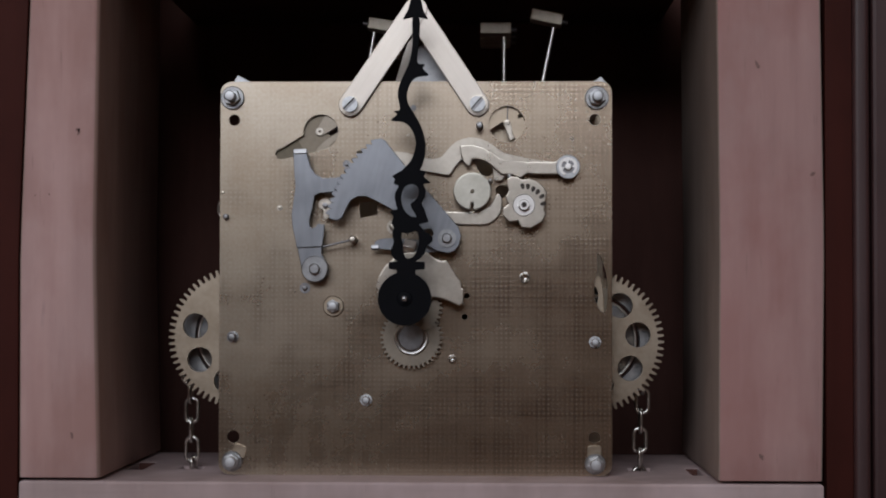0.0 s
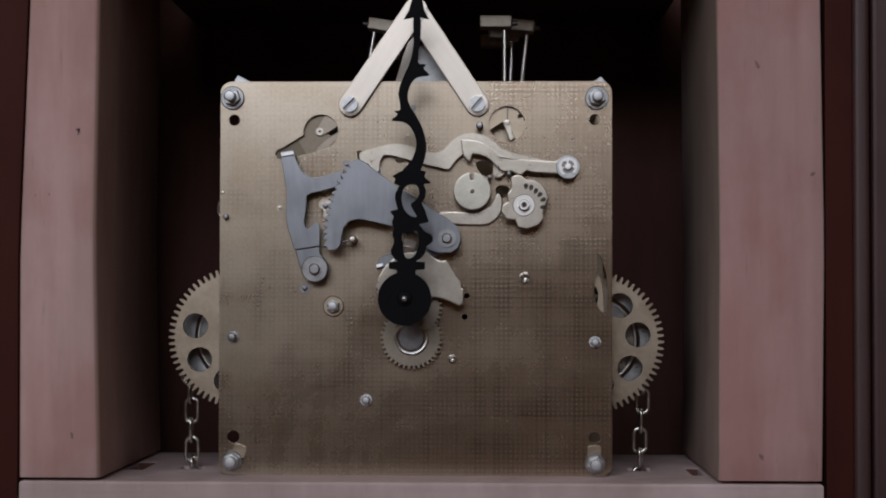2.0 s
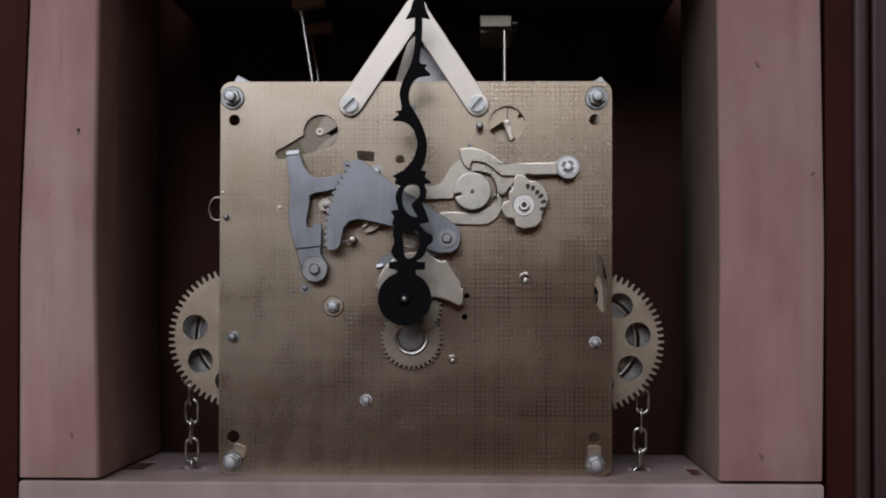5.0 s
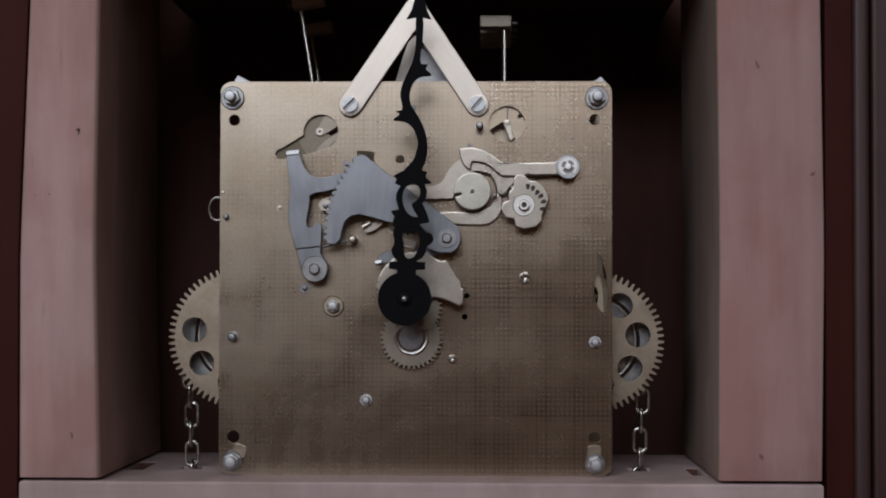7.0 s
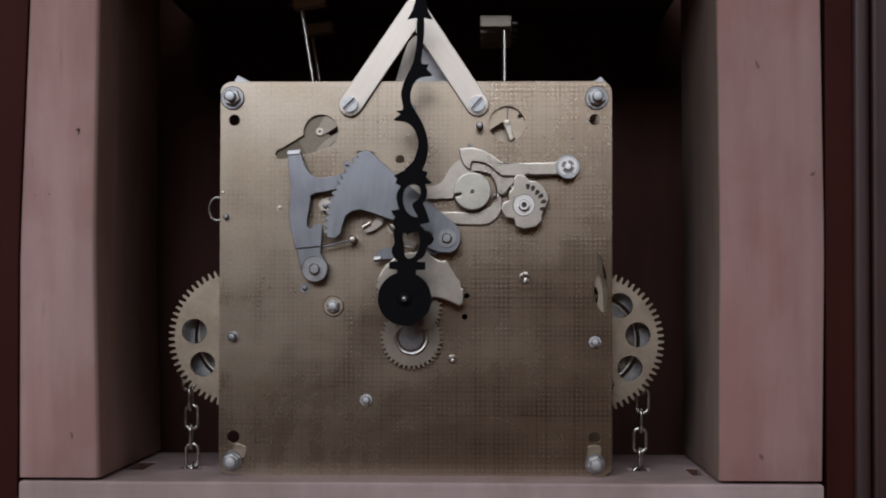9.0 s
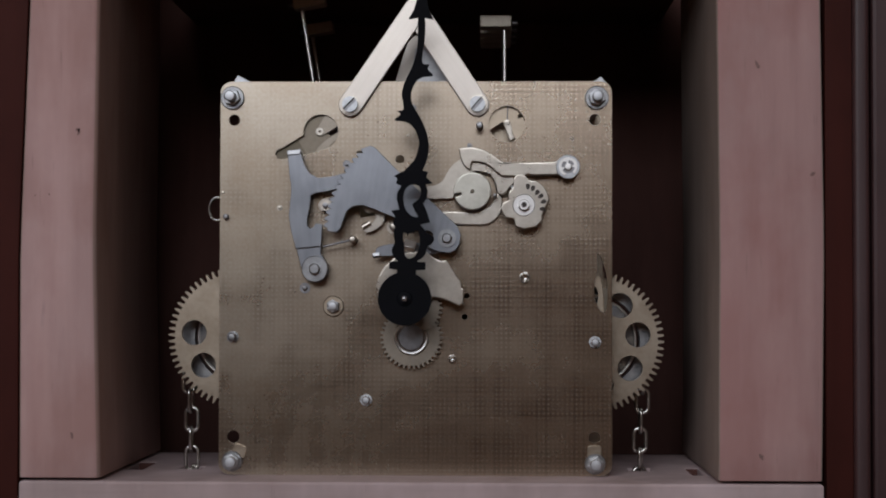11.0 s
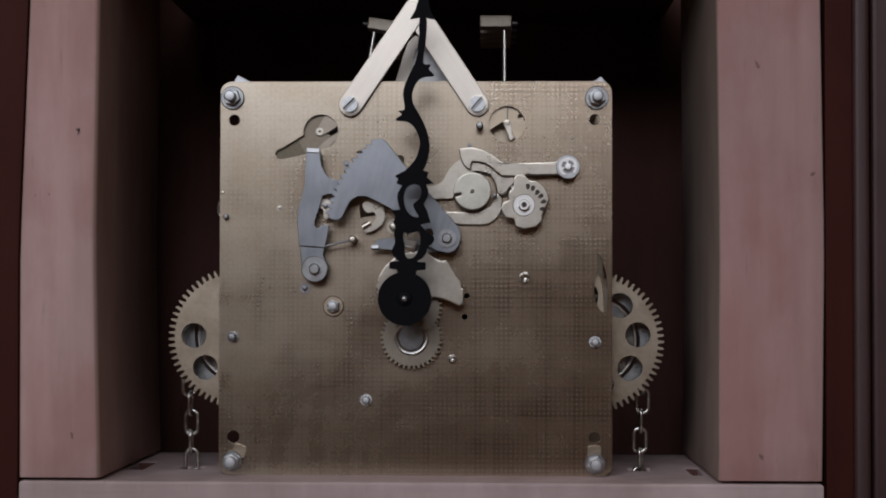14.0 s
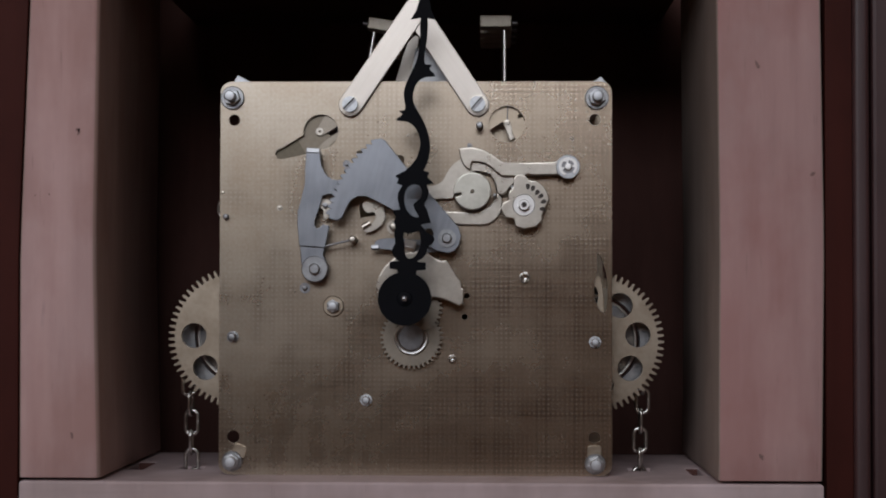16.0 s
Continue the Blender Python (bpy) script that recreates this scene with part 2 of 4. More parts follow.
def slot_hole(x0, z0, x1, z1, w):
    """A long hole with round ends."""
    a = math.atan2(z1 - z0, x1 - x0)
    out = [(x1 + w * math.cos(a - math.pi / 2 + math.pi * i / 8), z1 + w * math.sin(a - math.pi / 2 + math.pi * i / 8)) for i in range(9)]
    return out + [(x0 + w * math.cos(a + math.pi / 2 + math.pi * i / 8), z0 + w * math.sin(a + math.pi / 2 + math.pi * i / 8)) for i in range(9)]


# ---- the room, closed round the clock ----
def room():
    x0, x1, y0, y1, z0, z1 = -1600, 1600, -1760, 420, -1600, 1500
    for name, box, mat, label in (
            ("floor", (x0, x1, y0, y1, z0 - 60, z0), CARPET, "light brown floor of the room"),
            ("ceiling", (x0, x1, y0, y1, z1, z1 + 60), CEILINGPAINT, "plain off-white ceiling"),
            ("wall_north", (x0, x1, y1, y1 + 80, z0 - 60, z1 + 60), WALLPAINT, "plain painted wall behind the clock"),
            ("wall_west", (x0 - 80, x0, y0 - 80, y1 + 80, z0 - 60, z1 + 60), WALLPAINT, "plain painted side wall"),
            ("wall_east", (x1, x1 + 80, y0 - 80, y1 + 80, z0 - 60, z1 + 60), WALLPAINT, "plain painted side wall")):
        tagged(part(name, block(*box, bevel=0), mat, None, label), category=name.split("_")[0], kind="structure")
    # the wall opposite the clock has the window opening
    hole = [(-1190, 455), (350, 455), (350, 1325), (-1190, 1325)]
    bm = flat([(x0, z0 - 60), (x1, z0 - 60), (x1, z1 + 60), (x0, z1 + 60)], 80, [hole], y=y0, bevel=0)
    tagged(part("wall_south", bm, WALLPAINT, None, "plain painted wall with a window opening"), category="wall", kind="structure")


# ---- the case ----
def clock_case():
    case = tagged(holder("clock_case", None, 0, 0, -1600), "tall dark mahogany clock case with raw wooden posts inside", "clock case")
    g = 1600.0

    def piece(name, bm, mat, label="", smooth=None):
        ob = part(name, bm, mat, case, label, smooth)
        ob.location = mm(0, 0, g)
        return ob

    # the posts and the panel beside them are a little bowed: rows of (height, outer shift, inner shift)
    def shade_sides(ob, mat):
        """Gives the sides of a post a browner, darker colour that holds their shade."""
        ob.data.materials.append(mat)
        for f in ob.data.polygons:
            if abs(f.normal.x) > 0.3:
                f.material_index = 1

    def bowed(x0, x1, y0, y1, z0, rows, bevel, worn=0.0):
        bm = block(min(x0, x1), max(x0, x1), y0, y1, z0, 420, bevel=0)
        edge = [e for e in bm.edges if all(abs(v.co.x - x1 * 0.001) < 1e-5 and abs(v.co.y - y0 * 0.001) < 1e-5 for v in e.verts)]
        if worn:
            bmesh.ops.bevel(bm, geom=edge, offset=worn * 0.001, segments=3, profile=0.5, affect="EDGES")
        bmesh.ops.bevel(bm, geom=[e for e in bm.edges if e.calc_face_angle(0) > 1.0], offset=bevel * 0.001, segments=2, profile=0.5, affect="EDGES")
        for i in range(1, 12):
            bmesh.ops.bisect_plane(bm, geom=bm.verts[:] + bm.edges[:] + bm.faces[:], plane_co=mm(0, 0, 15 * i), plane_no=(0, 0, 1))
        for v in bm.verts:
            h = min(max(v.co.z * 1000, 0), 165)
            out = np.interp(h, [r[0] for r in rows], [r[1] for r in rows])
            inn = np.interp(h, [r[0] for r in rows], [r[2] for r in rows])
            k = (v.co.x * 1000 - x0) / (x1 - x0)
            v.co.x += (out * (1 - k) + inn * k) * 0.001
        return bm

    shade_sides(piece("post", bowed(-134.4, -107.1, -23, 84, 1.0, ((0, 0.0, 0.5), (80, -0.5, -1.8), (165, 2.2, -1.0)), 0.5, 2.4), WOOD, "raw pinkish wooden post with small dents", 40), INNER_BROWN)
    shade_sides(piece("post", bowed(138.8, 103.0, -23, 84, 1.0, ((0, -0.4, 0.5), (80, 0.7, 1.0), (165, -0.4, 0.1)), 0.5, 1.0), WOOD_RED, "raw reddish wooden post with small dents", 40), INNER)
    piece("side_panel", bowed(-170, -134.7, -24, 170, -g, ((0, 0.0, 0.0), (80, 0.0, -0.5), (165, 0.0, 2.2)), 0.3), MAHOGANY, "dark red-brown polished side panel")
    # the seat board has a slot for each chain and a notch beside each post
    board = [(-134.4, -23), (138.8, -23), (138.8, 86), (-134.4, 86)]
    slots = [[(cx - 4, 20), (cx + 4, 20), (cx + 4, 31), (cx - 4, 31)] for cx in (CHAIN_X[0], CHAIN_X[1])]
    slots.append([(-107.0, 17), (-100.6, 17), (-100.6, 44), (-107.0, 44)])
    slots.append([(98.6, 6), (102.8, 6), (102.8, 30), (98.6, 30)])
    bm = flat(board, 22, slots, bevel=0.9)
    bmesh.ops.rotate(bm, verts=bm.verts, cent=(0, 0, 0), matrix=Matrix.Rotation(radians(-90), 3, "X"))
    bmesh.ops.translate(bm, verts=bm.verts, vec=-Vector((0, 0, max(v.co.z for v in bm.verts))))
    piece("seat_board", bm, SEAT, "pale raw seat board under the movement")
    piece("side_panel", block(139.7, 148.75, -24, 170, -g, 420, bevel=0.3), MAHOGANY, "dark red-brown polished side panel")
    piece("moulding", block(148.8, 154.5, -25.5, 20, -g, 420, bevel=1.8, segments=6), TRIM, "rounded dark moulding strip", 40)
    piece("door_edge", block(155.3, 205, -25, 14, -g, 420, bevel=1.5), TRIM, "dark polished wooden door edge")
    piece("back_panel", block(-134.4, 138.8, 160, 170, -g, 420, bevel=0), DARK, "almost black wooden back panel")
    # unseen board, added just above the view to shade the rear hammers
    piece("shade_board", block(-106.6, 102.5, -23, 159.5, 186, 201, bevel=1), DARK, "unseen dark board added to shade the hammers")
    piece("front_panel", block(-134.4, 138.8, -23, -8, -g, -24, bevel=1.5), MAHOGANY, "dark red-brown polished front panel")
    # dark blocks added to the notches' back walls in place of shade
    for x0, x1, y in ((-107.0, -100.6, 44), (98.6, 102.8, 30)):
        piece("notch_lining", block(x0 + 0.1, x1 - 0.1, y - 1.2, y - 0.2, -21, -0.2, 0), DARK, "dark lining added for the shade in the notch beside the post")
    # dents in the raw posts
    dice = random.Random(4)
    for x, z, w, h, tilt in ((116.77, 142.55, 0.68, 1.65, -25), (-115.25, 120.3, 1.1, 0.6, 20), (-114.9, 119.5, 0.4, 1.5, 12), (-116.49, 15.64, 0.52, 1.5, -20), (118.04, 9.06, 0.68, 1.2, -30), (-129.89, 97.59, 0.3, 0.38, 0), (-125.01, 97.98, 0.3, 0.45, 0), (135.53, 105.02, 0.75, 1.2, 20)):
        rim = [(w * q * math.cos(radians(40 * i)), h * q * math.sin(radians(40 * i))) for i in range(9) for q in [dice.uniform(0.45, 1.25)]]
        bm = flat(soft_line(rim, 3), 0.06, bevel=0)
        ob = part("dent", bm, DENT, case, "small dark dent in the raw wood")
        ob.location, ob.rotation_euler = mm(x, -23.03, z + g), (0, radians(tilt), 0)
    return case


DENT = plain("bruised_wood", (0.24, 0.145, 0.135), 0.85, 0.0, 700.0, 0.35)
CHAIN_X = (-83.42, 81.4)


# ---- small fastenings ----
def washer_nut(parent, x, z, y=0.0, rw=4.4, rn=3.0, rb=1.7, out=6.0, name="nut", mat=None):
    """A washer, a six-sided nut and the round end of its bolt."""
    ob = part("washer", lathe([(0, y), (rw, y), (rw, y - 0.7), (rw - 0.3, y - 1.0), (0, y - 1.0)]), mat or STEEL, parent, "", 40)
    at(ob, x, 0, z)
    n = part(name, flat(ring(rn, 6, start=random.random()), 2.4, y=y - 1.0, bevel=0.35), ZINC, ob, "zinc-plated hexagonal nut")
    part("bolt_end", lathe([(0, y - 3.0), (rb, y - 3.0), (rb, y - out + 0.35), (rb - 0.35, y - out), (rb * 0.5, y - out - 0.08), (0, y - out - 0.1)], 24), ZINC, ob, "", 28)
    return ob


def rivet(parent, x, z, r=2.0, out=1.6, mat=None, collar=0.0, name="rivet"):
    rows = [(0, 0.1)] + ([(collar, 0.1), (collar, -0.5), (r, -0.5)] if collar else [(r, 0.1)])
    rows += [(r, -out + 0.4), (r * 0.7, -out), (0, -out - 0.12)]
    return at(part(name, lathe(rows, 20), mat or ZINC, parent, "", 35), x, 0, z)


def cup(parent, x, z, r):
    """A pivot hole with a polished hollow round it."""
    rows = [(r + 0.3, 0.1), (r + 0.25, -0.25), (r, -0.28)]
    rows += [(r * math.cos(radians(a)), -0.28 + r * 0.75 * math.sin(radians(a))) for a in (20, 40, 58, 74)] + [(0, -0.28 + r * 0.78)]
    return at(part("oil_cup", lathe(rows, 24), CHAIN, parent, "polished hollow oil cup", 60), x, -1.0, z)


def slotted_screw(parent, x, z, y, r, turn, washer=0.0):
    """A round screw head whose slot is cut through."""
    ob = holder("screw", parent, x, y, z, "zinc-plated slotted screw")
    ob.rotation_euler = (0, radians(turn), 0)
    if washer:
        part("washer", lathe([(0, 0), (washer, 0), (washer, -0.6), (0, -0.7)], 28), PALE, ob, "", 40)
    # darker steel than the head, so that the slot looks shaded
    part("shank", lathe([(0, 0), (r, 0), (r, -1.3), (0, -1.3)], 28), DARKSTEEL, ob, "", 40)
    for s in (1, -1):
        half = [(r * math.cos(math.radians(a)), s * r * math.sin(math.radians(a))) for a in range(14, 167, 8)]
        part("screw_head", flat(half, 1.2, y=-1.25, bevel=0.4), ZINC, ob)
    return ob


# ---- the movement ----
MOVE = tagged(holder("clock_movement", None, 0, 0, 0), "brass chiming clock movement standing on the wooden seat board", "clock movement")


def front_plate():
    cut = [
        ring(2.0, 20, -64.81, 125.84), ring(2.0, 20, 63.35, 125.96),
        ring(2.2, 20, -64.55, 13.44), ring(2.0, 20, 63.1, 13.61),
        ring(1.5, 16, -5.72, 111.92), ring(1.0, 12, 18.04, 63.44), ring(1.0, 12, 17.25, 56.05),
        ring(6.4, 40, 32.16, 124.37),
        [(-21.01, 114.94), (-14.77, 114.54), (-14.96, 111.12), (-20.79, 111.52)],
        [(-20.14, 96.65), (-13.91, 96.65), (-13.69, 92.24), (-19.71, 91.03)],
        soft_line([(21.16, 110.72), (23.96, 111.72), (26.37, 110.32), (27.17, 107.11), (25.17, 105.7), (22.37, 107.51)], 2),
        soft_line([(28.18, 101.49), (29.98, 102.69), (32.38, 102.29), (33.18, 100.09), (31.58, 98.28), (28.98, 98.68)], 2),
        soft_line([(64.2, 78.6), (65.9, 76.0), (67.4, 70.4), (67.7, 64.4), (67.3, 58.4), (66.0, 57.8), (64.6, 59.2), (63.3, 62.4), (63.1, 67.4), (63.7, 70.6), (64.4, 72.6)], 3),
        ring(0.8, 12, 0.08, 120.57),
    ]
    # the round window for the fly, with a long arm to its side
    cx, cz = -33.92, 121.59
    window = [(cx + 6.2 * math.cos(math.radians(a)), cz + 6.2 * math.sin(math.radians(a))) for a in range(-90, 197, 9)]
    window += [(-47.6, 115.95), (-49.61, 115.15), (-50.21, 113.74), (-49.39, 112.13), (-47.57, 111.93), (-37.91, 113.94)]
    cut.append(window)
    w, h, r = 139.2, 139.6, 4.0
    x0 = -69.8
    line = []
    for x, z, a0 in ((x0 + w - r, r, -90), (x0 + w - r, h - r, 0), (x0 + r, h - r, 90), (x0 + r, r, 180)):
        line += [(x + r * math.cos(radians(a0 + 15 * i)), z + r * math.sin(radians(a0 + 15 * i))) for i in range(7)]
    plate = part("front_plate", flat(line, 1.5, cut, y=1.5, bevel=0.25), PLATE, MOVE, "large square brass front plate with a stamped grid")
    for x, z in (-65.46, 133.72), (63.96, 133.58):
        washer_nut(plate, x, z, rw=4.2, rn=3.1, rb=1.9, out=8.0)
    for x, z in (-64.9, 4.86), (63.3, 4.48):
        washer_nut(plate, x, z, rw=3.7, rn=2.9, rb=2.1, out=6.5)
    for x, z, s in ((-62.31, 8.46, 20), (63.1, 8.65, 0)):
        at(part("clip", flat([(-2.6, -2.0), (2.6, -2.0), (2.4, 1.6), (1.6, 2.2), (-1.6, 2.2), (-2.4, 1.6)], 0.8, bevel=0.2), BRASS, plate, "pale brass clip under the nut"), x, 0, z, s)
    rivet(plate, -64.96, 48.83, r=1.5, out=3.0, mat=STEEL, collar=2.1)
    rivet(plate, 63.32, 47.2, r=1.5, out=3.0, collar=2.1)
    cup(plate, 38.5, 70.0, 1.6)
    rivet(plate, -17.48, 26.6, r=1.5, out=2.4, collar=2.1)
    cup(plate, 12.88, 41.27, 1.15)
    rivet(plate, -67.43, 91.39, r=1.0, out=2.2, mat=DARKSTEEL)
    rivet(plate, -48.5, 94.62, r=0.6, out=0.8, mat=PALE, collar=1.0)
    rivet(plate, -39.3, 66.13, r=0.9, out=2.0, mat=DARKSTEEL, collar=1.9)
    rivet(plate, -0.95, 130.23, r=0.5, out=0.7, mat=DARKSTEEL, collar=1.0)
    rivet(plate, 18.94, 116.74, r=0.5, out=0.7, mat=DARKSTEEL, collar=0.9)
    rivet(plate, -24.61, 110.11, r=0.8, out=1.4, mat=DARKSTEEL, collar=1.5)
    rivet(plate, -2.93, 120.37, r=0.5, out=0.5, mat=PALE)
    rivet(plate, 55.16, 119.14, r=0.5, out=0.4, mat=PALE)
    rivet(plate, -68.69, 100.04, r=0.5, out=0.4, mat=PALE)
    rivet(plate, -13.95, 107.7, r=1.4, out=2.0, collar=1.9)
    rivet(plate, -7.86, 87.83, r=1.4, out=3.4, mat=PALE, collar=2.5)
    rivet(plate, 22.54, 123.37, r=1.25, out=6.5, mat=STEEL, name="stop_pin")
    washer_nut(plate, -29.23, 59.74, rw=3.7, rn=2.4, rb=1.7, out=4.0, mat=BRASS)
    # spring post and its wire
    post = rivet(plate, -21.89, 83.2, r=1.25, out=8.5, mat=PALE, name="spring_post")
    x, z = -21.41, 82.99
    a, c = -31.95, 80.39
    part("spring_wire", tube([(0, -6, 0), ((a - x) * 0.4, -6.2, (c - z) * 0.42), (a - x, -6, c - z)], 0.42), DARKSTEEL, post, "thin steel return spring", 60)
    return plate


def frame_back():
    """Back plate, pillars and the wheels that show through the windows."""
    holes = [ring(5, 16, -30, 60), ring(5, 16, 30, 60)]
    part("back_plate", flat([(-69.5, 0.3), (69.3, 0.3), (69.3, 139), (-69.5, 139)], 2.5, holes, y=50), BRASS, MOVE, "plain brass back plate")
    for x, z in (-65.46, 133.72), (63.96, 133.58), (-64.9, 4.86), (63.3, 4.48):
        at(part("pillar", lathe([(0, 47.4), (3, 47.4), (3.4, 25), (3, 1.55), (0, 1.55)], 20), BRASS, MOVE, "", 50), x, 0, z)
    # ears that stand up behind the two upper corners
    part("ear", flat([(-66.8, 138.6), (-64.4, 142.6), (-58.6, 139.6), (-62.4, 133.99)], 1.5, y=6.0), ZINC, MOVE, "bent bright metal ear behind the plate")
    part("ear", flat([(60.19, 138.51), (65.82, 141.94), (68.43, 138.91), (63.0, 132.85)], 1.5, y=6.0), ZINC, MOVE, "bent bright metal ear behind the plate")
    # fly window; the colours of its wheel and bridge hold the shade
    x, z = -34.42, 121.88
    pts = [(9.6 * math.cos(radians(a)), 9.6 * math.sin(radians(a))) for a in range(44, 336, 7)] + [(3.2, -1.0), (0.8, 0.6)]
    wheel = at(part("fly_wheel", flat(pts, 0.8, y=0), DIM_BRASS, MOVE, "brass wheel behind the round window, coloured dark for shade"), x, 2.45, z)
    at(part("bridge", flat([(-19, -12.5), (5, -11.0), (5, -8.6), (-4.5, -8.2), (-9.9, 0.5), (-19, -2)], 1.0, y=0), SHADE_BRASS, MOVE, "brass bridge behind the slot, coloured dark for shade"), x, 2.6, z)
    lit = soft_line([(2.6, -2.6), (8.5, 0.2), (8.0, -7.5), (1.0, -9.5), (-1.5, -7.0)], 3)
    # added piece of the wheel, its shade put into the colour
    at(part("fly_sector", flat(lit, 0.7, [soft_line([(3.0, -6.6), (3.6, -5.0), (5.6, -3.2), (5.9, -4.2), (4.6, -6.2)], 2)], y=0, bevel=0.2), INNER_BRASS, MOVE, "brass wheel sector behind the window, coloured darker for shade"), x, 2.3, z)
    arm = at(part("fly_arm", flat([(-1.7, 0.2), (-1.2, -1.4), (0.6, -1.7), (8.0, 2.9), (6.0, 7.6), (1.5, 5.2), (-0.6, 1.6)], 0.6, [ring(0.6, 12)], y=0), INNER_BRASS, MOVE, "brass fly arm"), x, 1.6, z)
    part("arm_hub", lathe([(0.55, 0), (1.3, 0), (1.3, -1.0), (0.55, -1.0), (0.55, 0)], 20), PALE, arm, "", 50)
    at(part("backing_wheel", flat(ring(9.4, 40), 1.0, [ring(1.2, 12)], y=0), DARKSTEEL, MOVE, "dull wheel deep behind the window"), x + 1, 12.0, z - 1)
    # lever behind the slot near the edge
    lever = soft_line([(62.0, 70.6), (64.9, 71.0), (66.2, 67.0), (66.5, 57.0), (63.5, 56.0), (61.5, 60.0)], 3)
    part("slot_lever", flat(lever, 0.7, [soft_line([(63.0, 66.6), (64.3, 65.2), (64.5, 62.6), (64.0, 60.6), (63.0, 62.0)], 3)], y=2.9, bevel=0.2), BRASS, MOVE, "brass lever behind the edge slot")
    part("slot_strip", flat([(66.2, 66.5), (69.0, 66.5), (69.0, 56.5), (66.2, 56.5)], 0.8, y=5.0), DIM_BRASS, MOVE, "dark brass strip behind the edge slot")
    # locking window
    x, z = 32.21, 125.09
    pts = [(6.9 * math.cos(radians(a)), 6.9 * math.sin(radians(a))) for a in range(-62, 206, 7)] + [(-1.6, 0.2), (0.2, -1.2)]
    sector = at(part("sector", flat(pts, 0.8, [ring(0.8, 10, 4.6, 2.3)], y=0), BRASS, MOVE, "brass sector behind the round window"), x, 2.4, z)
    part("sector_arm", flat([(-0.9, 0.4), (-1.0, -0.6), (0.9, -6.4), (2.6, -6.0), (1.1, 0.2), (0.4, 0.9)], 0.5, y=-0.8), PALE, sector, "pale arm")
    part("sector_hub", lathe([(0, -0.8), (0.9, -0.8), (0.9, -1.7), (0, -1.8)], 16), PALE, sector, "", 50)
    part("needle", tube([(0.1, -1.1, 0.8), (0.3, -1.1, 6.4)], 0.25), DARKSTEEL, sector, "thin dark wire")
    at(part("backing_wheel", flat(ring(8.4, 40), 1.0, [ring(1.2, 12)], y=0), BRASS, MOVE, "brass wheel deep behind the window"), x, 9.0, z)
    # suspension behind the two bars
    part("suspension_strip", flat([(-8.85, 141.71), (-6.16, 150.9), (-4.09, 156.75), (-1.6, 159.26), (0.07, 158.84), (-0.74, 151.73), (-3.63, 141.7)], 1.2, y=22), BAR, MOVE, "pale curved suspension strip")
    part("suspension_bracket", flat([(-3.25, 139.85), (-0.82, 153.06), (1.65, 154.7), (4.95, 152.22), (12.37, 139.84)], 1.4, y=14), STEEL, MOVE, "grey-brown sheet metal bracket")


def top_bars():
    """Two bars that lean together over the plate."""
    n = []
    for (x0, z0), (x1, z1), turn, y in (((-23.32, 131.03), (-0.16, 165.18), 40, -1.0), ((21.74, 131.18), (-0.56, 164.98), 35, -0.4)):
        d = math.hypot(x1 - x0, z1 - z0)
        bar = part("top_bar", flat(slot_hole(0, 0, 0, d, 4.1), 1.4, y=0, bevel=0.2), BAR, MOVE, "pale brass bar that leans to the top")
        at(bar, x0, y, z0, math.degrees(math.atan2(x1 - x0, z1 - z0)))
        slotted_screw(bar, 0, 0, -1.4, 2.75, turn - math.degrees(math.atan2(x1 - x0, z1 - z0)) - 85, 3.5)
        n.append(bar)
    return n


def great_wheel(x, z, turn):
    """A toothed main wheel with seven round holes and a chain sprocket behind it."""
    w = holder("great_wheel", MOVE, x, 16, z, "toothed brass great wheel with round holes")
    holes = [ring(4.52, 24, 16.32 * math.cos(radians(turn + 44.5 * i)), 16.32 * math.sin(radians(turn + 44.5 * i))) for i in range(7)]
    part("rim", flat(gear_line(25.6, 66, 2.3, 0.5), 2.2, [*holes, ring(2.2, 16)], bevel=0.15), BRASS, w)
    part("sprocket", lathe([(0, 5.4), (15.6, 5.4), (16.1, 5.8), (16.1, 6.4), (12, 6.6), (12, 9.4), (0, 9.4)], 64), STEEL, w, "dull steel chain sprocket", 40)
    # bright ring added to give the streak of light along the edge
    part("sprocket_glint", lathe([(15.3, 5.4), (15.6, 5.0), (16.0, 5.0), (16.3, 5.4), (16.0, 5.9), (15.3, 5.4)], 64), ROD, w, "bright ring added for the glint along the sprocket edge", 60)
    part("flange", lathe([(17.2, 7.6), (17.6, 7.2), (22.6, 7.2), (22.6, 8.6), (17.2, 8.6), (17.2, 7.6)], 64), STEEL, w, "steel rim behind the sprocket", 40)
    part("arbor", lathe([(0, -15), (1.6, -15), (1.6, 30), (0, 30)], 16), ZINC, w, "", 50)
    return w


